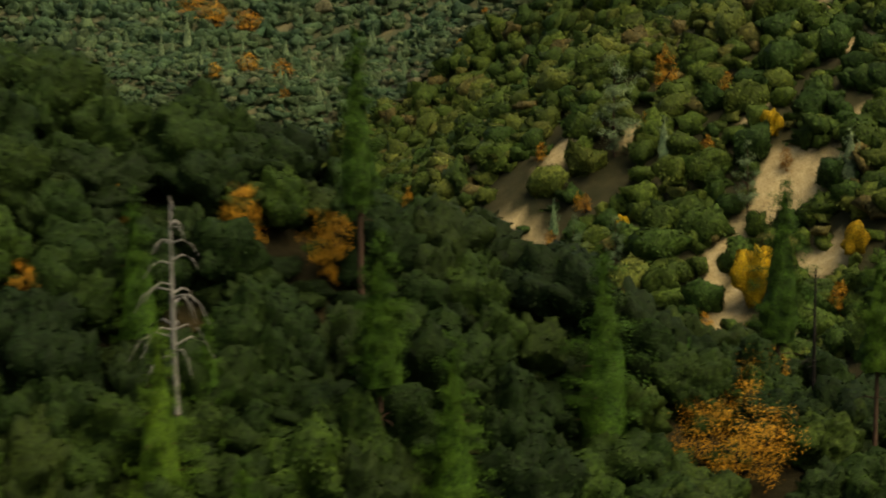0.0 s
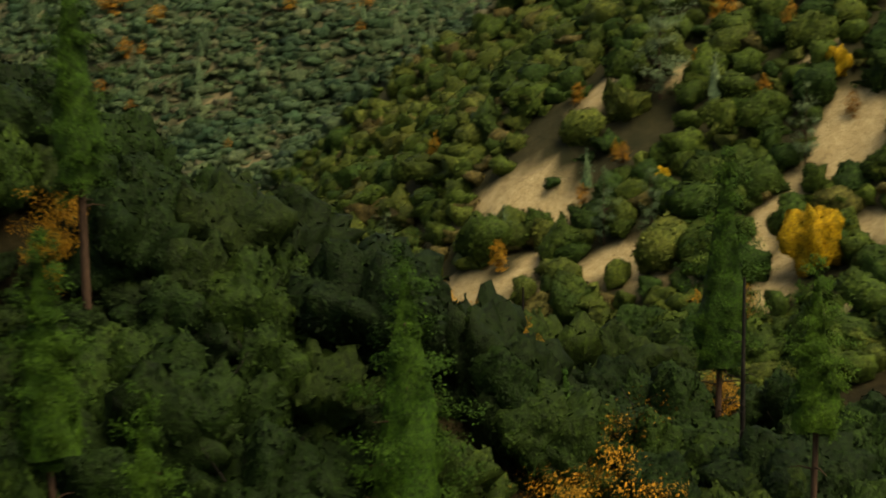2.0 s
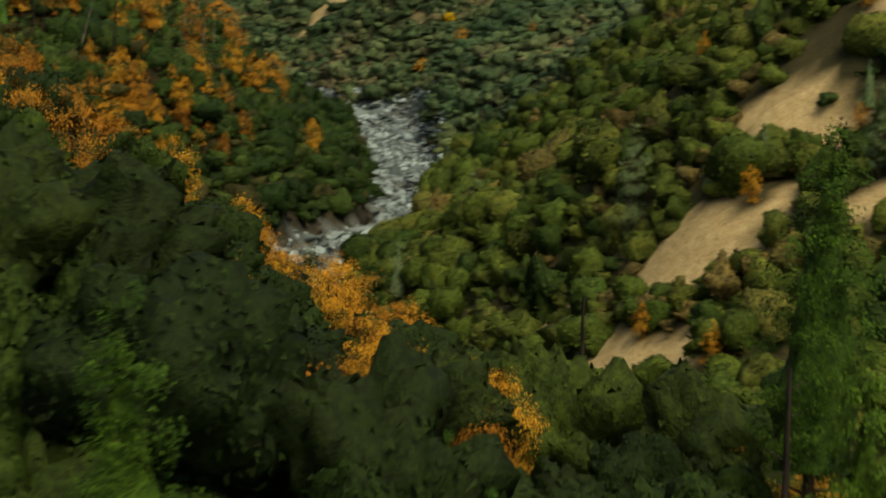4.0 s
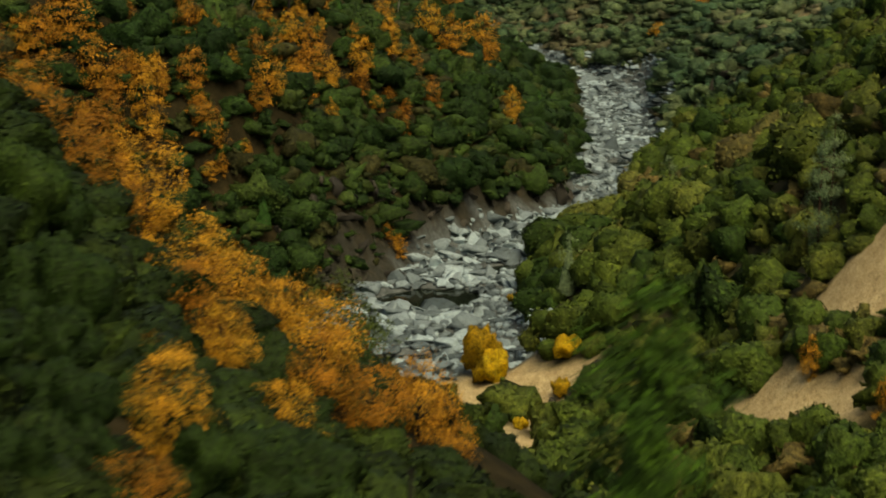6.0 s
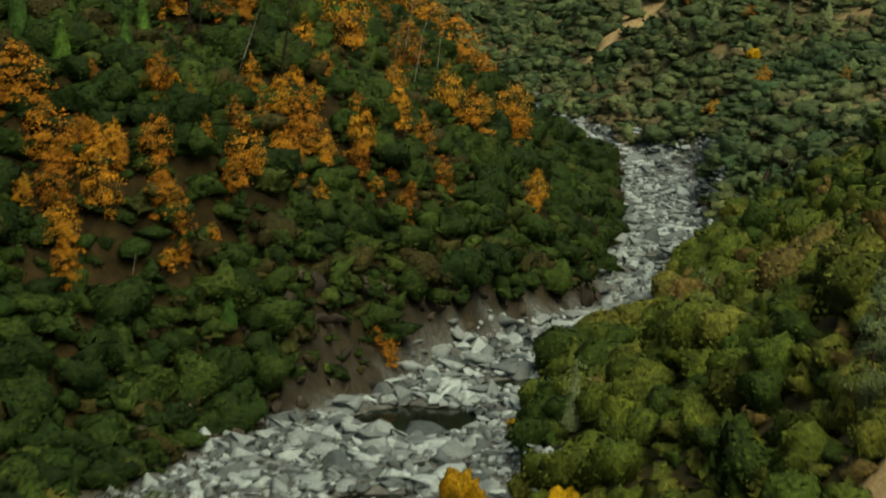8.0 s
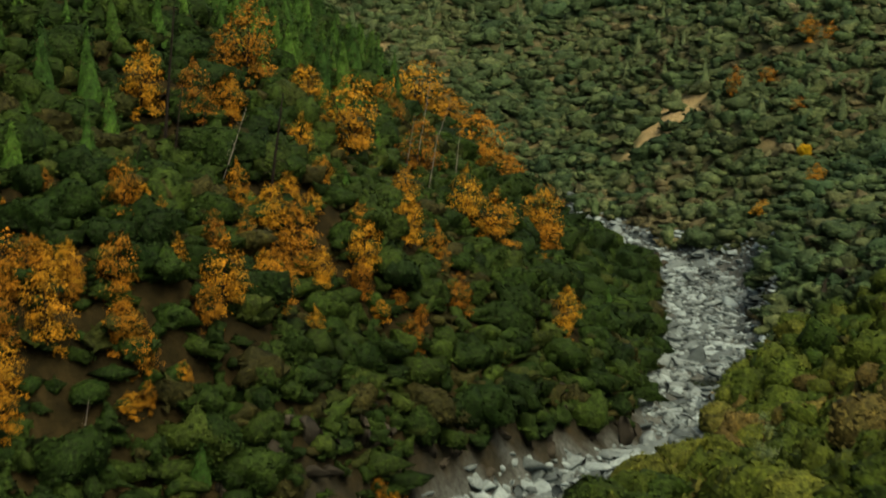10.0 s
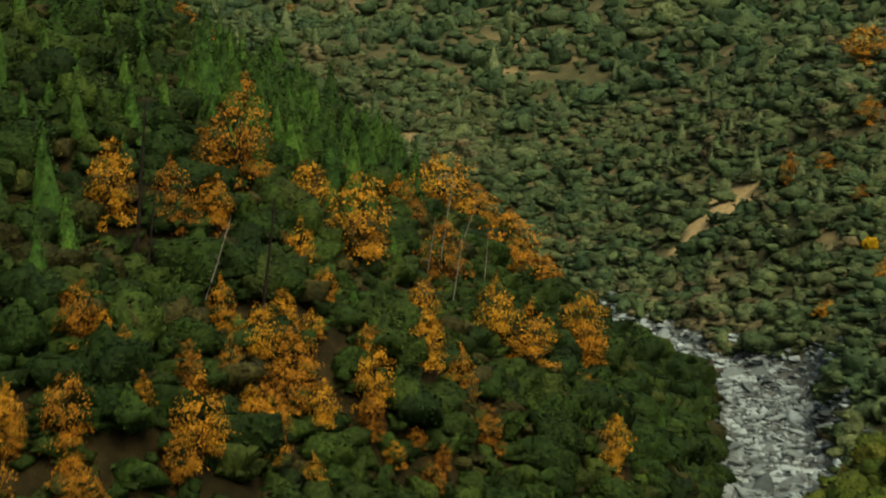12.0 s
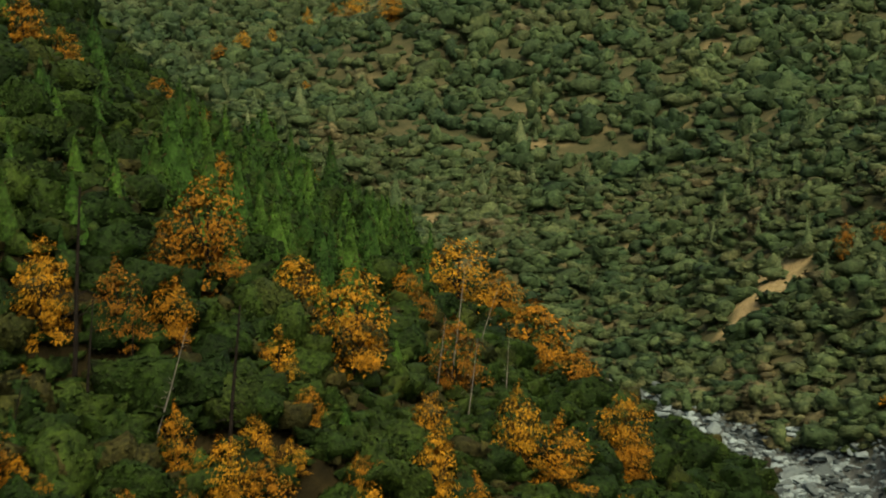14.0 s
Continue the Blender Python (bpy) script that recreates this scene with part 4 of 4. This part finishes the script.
STONES = [stone_shape(13, (0.25, 0.62)) for _ in range(9)]
SMALL_STONES = [stone_shape(7, (0.35, 0.7), 1) for _ in range(9)]


def stone_material(name, dark, pale, per_object):
    m = Nodes(name, 0.85, 0.25)
    grain = m.noise(1.3, 6.0, 0.7)
    tone = m.ramp(m.rand() if per_object else m.attr("tone"), [(0.0, dark), (0.5, [0.45 * v for v in pale]), (1.0, pale)])
    stain = m.ramp(grain, [(0.3, (0.6, 0.6, 0.58)), (0.55, (1, 1, 1)), (0.8, (1.25, 1.22, 1.12))])
    m.bump(m.noise(4.0, 6.0, 0.7), 0.6, 0.15)
    return m.done(m.mix(1.0, tone, stain, "MULTIPLY"))


PALE_STONE = stone_material("river_granite", (0.05, 0.072, 0.078), (0.31, 0.41, 0.43), True)
PALE_STONES = stone_material("river_granite_rubble", (0.035, 0.051, 0.055), (0.30, 0.40, 0.42), False)
DARK_STONE = stone_material("dark_bedrock", (0.018, 0.017, 0.012), (0.06, 0.056, 0.042), True)

stone_meshes = [mesh_from("boulder", v, f, PALE_STONE) for v, f in STONES]
slab_meshes = [mesh_from("flat_boulder", v, f, PALE_STONE) for v, f in (stone_shape(9, (0.3, 0.5), 3) for _ in range(7))]
dark_meshes = [mesh_from("bedrock_block", v, f, DARK_STONE) for v, f in (stone_shape(14, (0.2, 0.5)) for _ in range(9))]
bx, by = scatter(-340, -50, 345, 795, 1.5, lambda x, y: (river_gap(x, y) < 16 + 2.5 * rolling(x, y, 14) + 1.0 * across(x, y) - 2.5 * ~across(x, y)) & (bare(x, y) < 0.5) & (pool(x, y) < rng.uniform(0.03, 0.2, len(x))) & pale_bed(x, y))
size = np.clip(rng.lognormal(0.2, 0.5, len(bx)), 0.4, 3.8)
order = np.argsort(-size * ((by > 405) & (by < 600)))
single, rest = order[:300], order[300:]
bz = land(bx, by)
for i in single:
    ob = new("boulder", stone_meshes[rng.integers(0, len(STONES))])
    s = size[i]
    ob.matrix_basis = pose(bx[i], by[i], bz[i] + 0.1 * s, rng.uniform(-20, 20), rng.uniform(-20, 20), rng.uniform(0, 360)) @ Matrix.Diagonal((s * rng.uniform(0.9, 1.5), s, s * rng.uniform(0.55, 0.9), 1))
    tagged(ob, "angular pale grey granite boulder in the river bed", "boulder", "river boulders")
vs, fs, ts, n = [], [], [], 0
for i in rest:
    v, f = (STONES if size[i] > 1.3 else SMALL_STONES)[rng.integers(0, 9)]
    a, s = rng.uniform(0, 6.28), size[i] * 0.9
    c, d = math.cos(a), math.sin(a)
    w = v * (s * rng.uniform(0.9, 1.5), s, s * rng.uniform(0.5, 0.85))
    vs.append(np.c_[w[:, 0] * c - w[:, 1] * d + bx[i], w[:, 0] * d + w[:, 1] * c + by[i], w[:, 2] + bz[i] + 0.08 * s])
    fs.append(f + n), ts.append(np.full(len(v), rng.random()))
    n += len(v)
tagged(new("river_rubble", mesh_from("river_rubble", np.concatenate(vs), np.concatenate(fs), PALE_STONES, tone=np.concatenate(ts))),
       "pale grey rubble and boulders along the river", "rubble", kind="stuff")

# tilted slabs of pale bedrock that the river has laid bare
for x, y in zip(*scatter(-128, -88, 396, 520, 4.6, lambda x, y: (river_gap(x, y) < 12.5) & pale_bed(x - 1.5, y) & (pool(x, y) < 0.05) & (~across(x - 4, y) | (y > 470)) & (rng.random(len(x)) < 0.45))):
    ob = new("flat_boulder", slab_meshes[rng.integers(0, len(slab_meshes))])
    s = rng.uniform(1.5, 3.0)
    ob.matrix_basis = pose(x, y, land_at(x, y) + 0.1 * s, rng.uniform(-14, 14), rng.uniform(-14, 14), 50 + rng.uniform(-30, 30)) @ Matrix.Diagonal((s * rng.uniform(1.1, 1.9), s, s * rng.uniform(0.4, 0.8), 1))
    tagged(ob, "flat tilted boulder of pale grey bedrock in the river", "boulder", "flat boulders")

# bedrock along the foot of the slopes, and the outcrops higher up
def bedrock(x, y, s):
    ob = new("bedrock_block", dark_meshes[rng.integers(0, len(STONES))])
    ob.matrix_basis = pose(x, y, land_at(x, y) + 0.15 * s, rng.uniform(-25, 25), rng.uniform(-25, 25), rng.uniform(0, 360)) @ Matrix.Diagonal((s * 1.2, s, s * rng.uniform(0.8, 1.3), 1))
    return tagged(ob, "dark weathered bedrock block on the steep bank", "rock", "bedrock blocks")


for x, y in zip(*scatter(-150, -95, 385, 605, 3.0, lambda x, y: ~across(x, y) & ((abs(river_gap(x, y) - 17) < np.where(y < 470, 5, 2.6)) | (river_gap(x, y) < 17) & ~pale_bed(x, y)) & (rng.random(len(x)) < 0.75))):
    bedrock(x, y, rng.lognormal(0.65, 0.3))
for cx, cy, rx, ry, count, s0 in ((-126.6, 422.9, 5, 8, 10, 1.8),
                                  (-48.3, 371.8, 6, 8, 16, 2.2), (-98.7, 601.7, 5, 9, 9, 2.4), (-108.5, 634.8, 4, 8, 8, 2.4), (-41.0, 654.3, 5, 5, 12, 3.4), (-37.7, 660.9, 4, 4, 6, 3.0),
                                  (-175.8, 695.1, 5, 12, 10, 2.4), (-60.6, 586.0, 6, 4, 7, 2.2), (-24.6, 680.9, 6, 4, 7, 2.6)):
    for _ in range(count):
        x, y, s = cx + rng.normal() * rx * 0.6, cy + rng.normal() * ry * 0.6, s0 * rng.lognormal(0, 0.35)
        bedrock(x, y, s)

px, py = scatter(-155, -95, 380, 620, 2.6, lambda x, y: ~across(x, y) & ((river_gap(x, y) > 15) | ~pale_bed(x + 3, y)) & (river_gap(x, y) < np.where(y < 470, 28, 20)), False)
brush("bank_scrub", "dry brown scrub clinging to the rocky bank", px, py, 3.9 * rng.lognormal(0, 0.3, len(px)), rng.uniform(0.4, 0.8, len(px)), MID_SHRUB, SPUR_LEAF, np.clip(rng.normal(0.62, 0.25, len(px)), 0, 1))

water_mat = Nodes("river_water", 0.06, 0.5)
water_mat.b.inputs["Transmission Weight"].default_value = 0.3
water_mat.b.inputs["IOR"].default_value = 1.33
water_mat.bump(water_mat.noise(1.6, 3.0, 0.5), 0.15, 0.05)
pts = np.array(RIVER, float)
way = np.gradient(pts, axis=0)
side = np.c_[-way[:, 1], way[:, 0]] / np.linalg.norm(way, axis=1)[:, None]
fall = np.interp(pts[:, 1], *zip(*LEVEL)) - 0.75
wv = np.concatenate([np.c_[pts + side * 24, fall], np.c_[pts - side * 24, fall]])
k = np.arange(len(pts) - 1)
water = new("water", mesh_from("water", wv, np.c_[k, k + len(pts), k + len(pts) + 1, k + 1], water_mat.done(water_mat.ramp(water_mat.noise(0.2, 3.0), [(0.3, (0.006, 0.010, 0.007)), (0.7, (0.014, 0.020, 0.013))]))))
water.visible_shadow = False
tagged(water, "dark still pools of clear river water", "water", kind="structure")

# dead trunks among the oaks of the spur, all leaning a little down the canyon
for kind, model, rows in ((CHARRED, 14, ((-166.1, 460.1, 23.4, 4), (-162.7, 457.9, 13.7, 6), (-163.1, 466.2, 7.6, 4), (-150.4, 466.6, 21.5, 6), (-176.1, 611.9, 8.1, 14), (-158.1, 441.6, 7.1, 14))),
                          (SILVER_SNAG, 10, ((-156.3, 461.1, 14.7, 18), (-160.2, 531.5, 19.2, 8), (-160.4, 528.2, 12.3, 8), (-154.5, 526.7, 12.9, 8), (-168.7, 554.2, 12.3, 18), (-159.7, 547.2, 12.4, 4), (-178.3, 540.6, 7.1, 2)))):
    for x, y, tall, lean in rows:
        kind.stand(x, y, tall / model, variant=0, lean=(lean * -0.51, lean * 0.86), turn=rng.uniform(0, 360))
SILVER_SNAG.stand(-139, 406, 0.85, variant=1, lean=(-4, 8), turn=0)
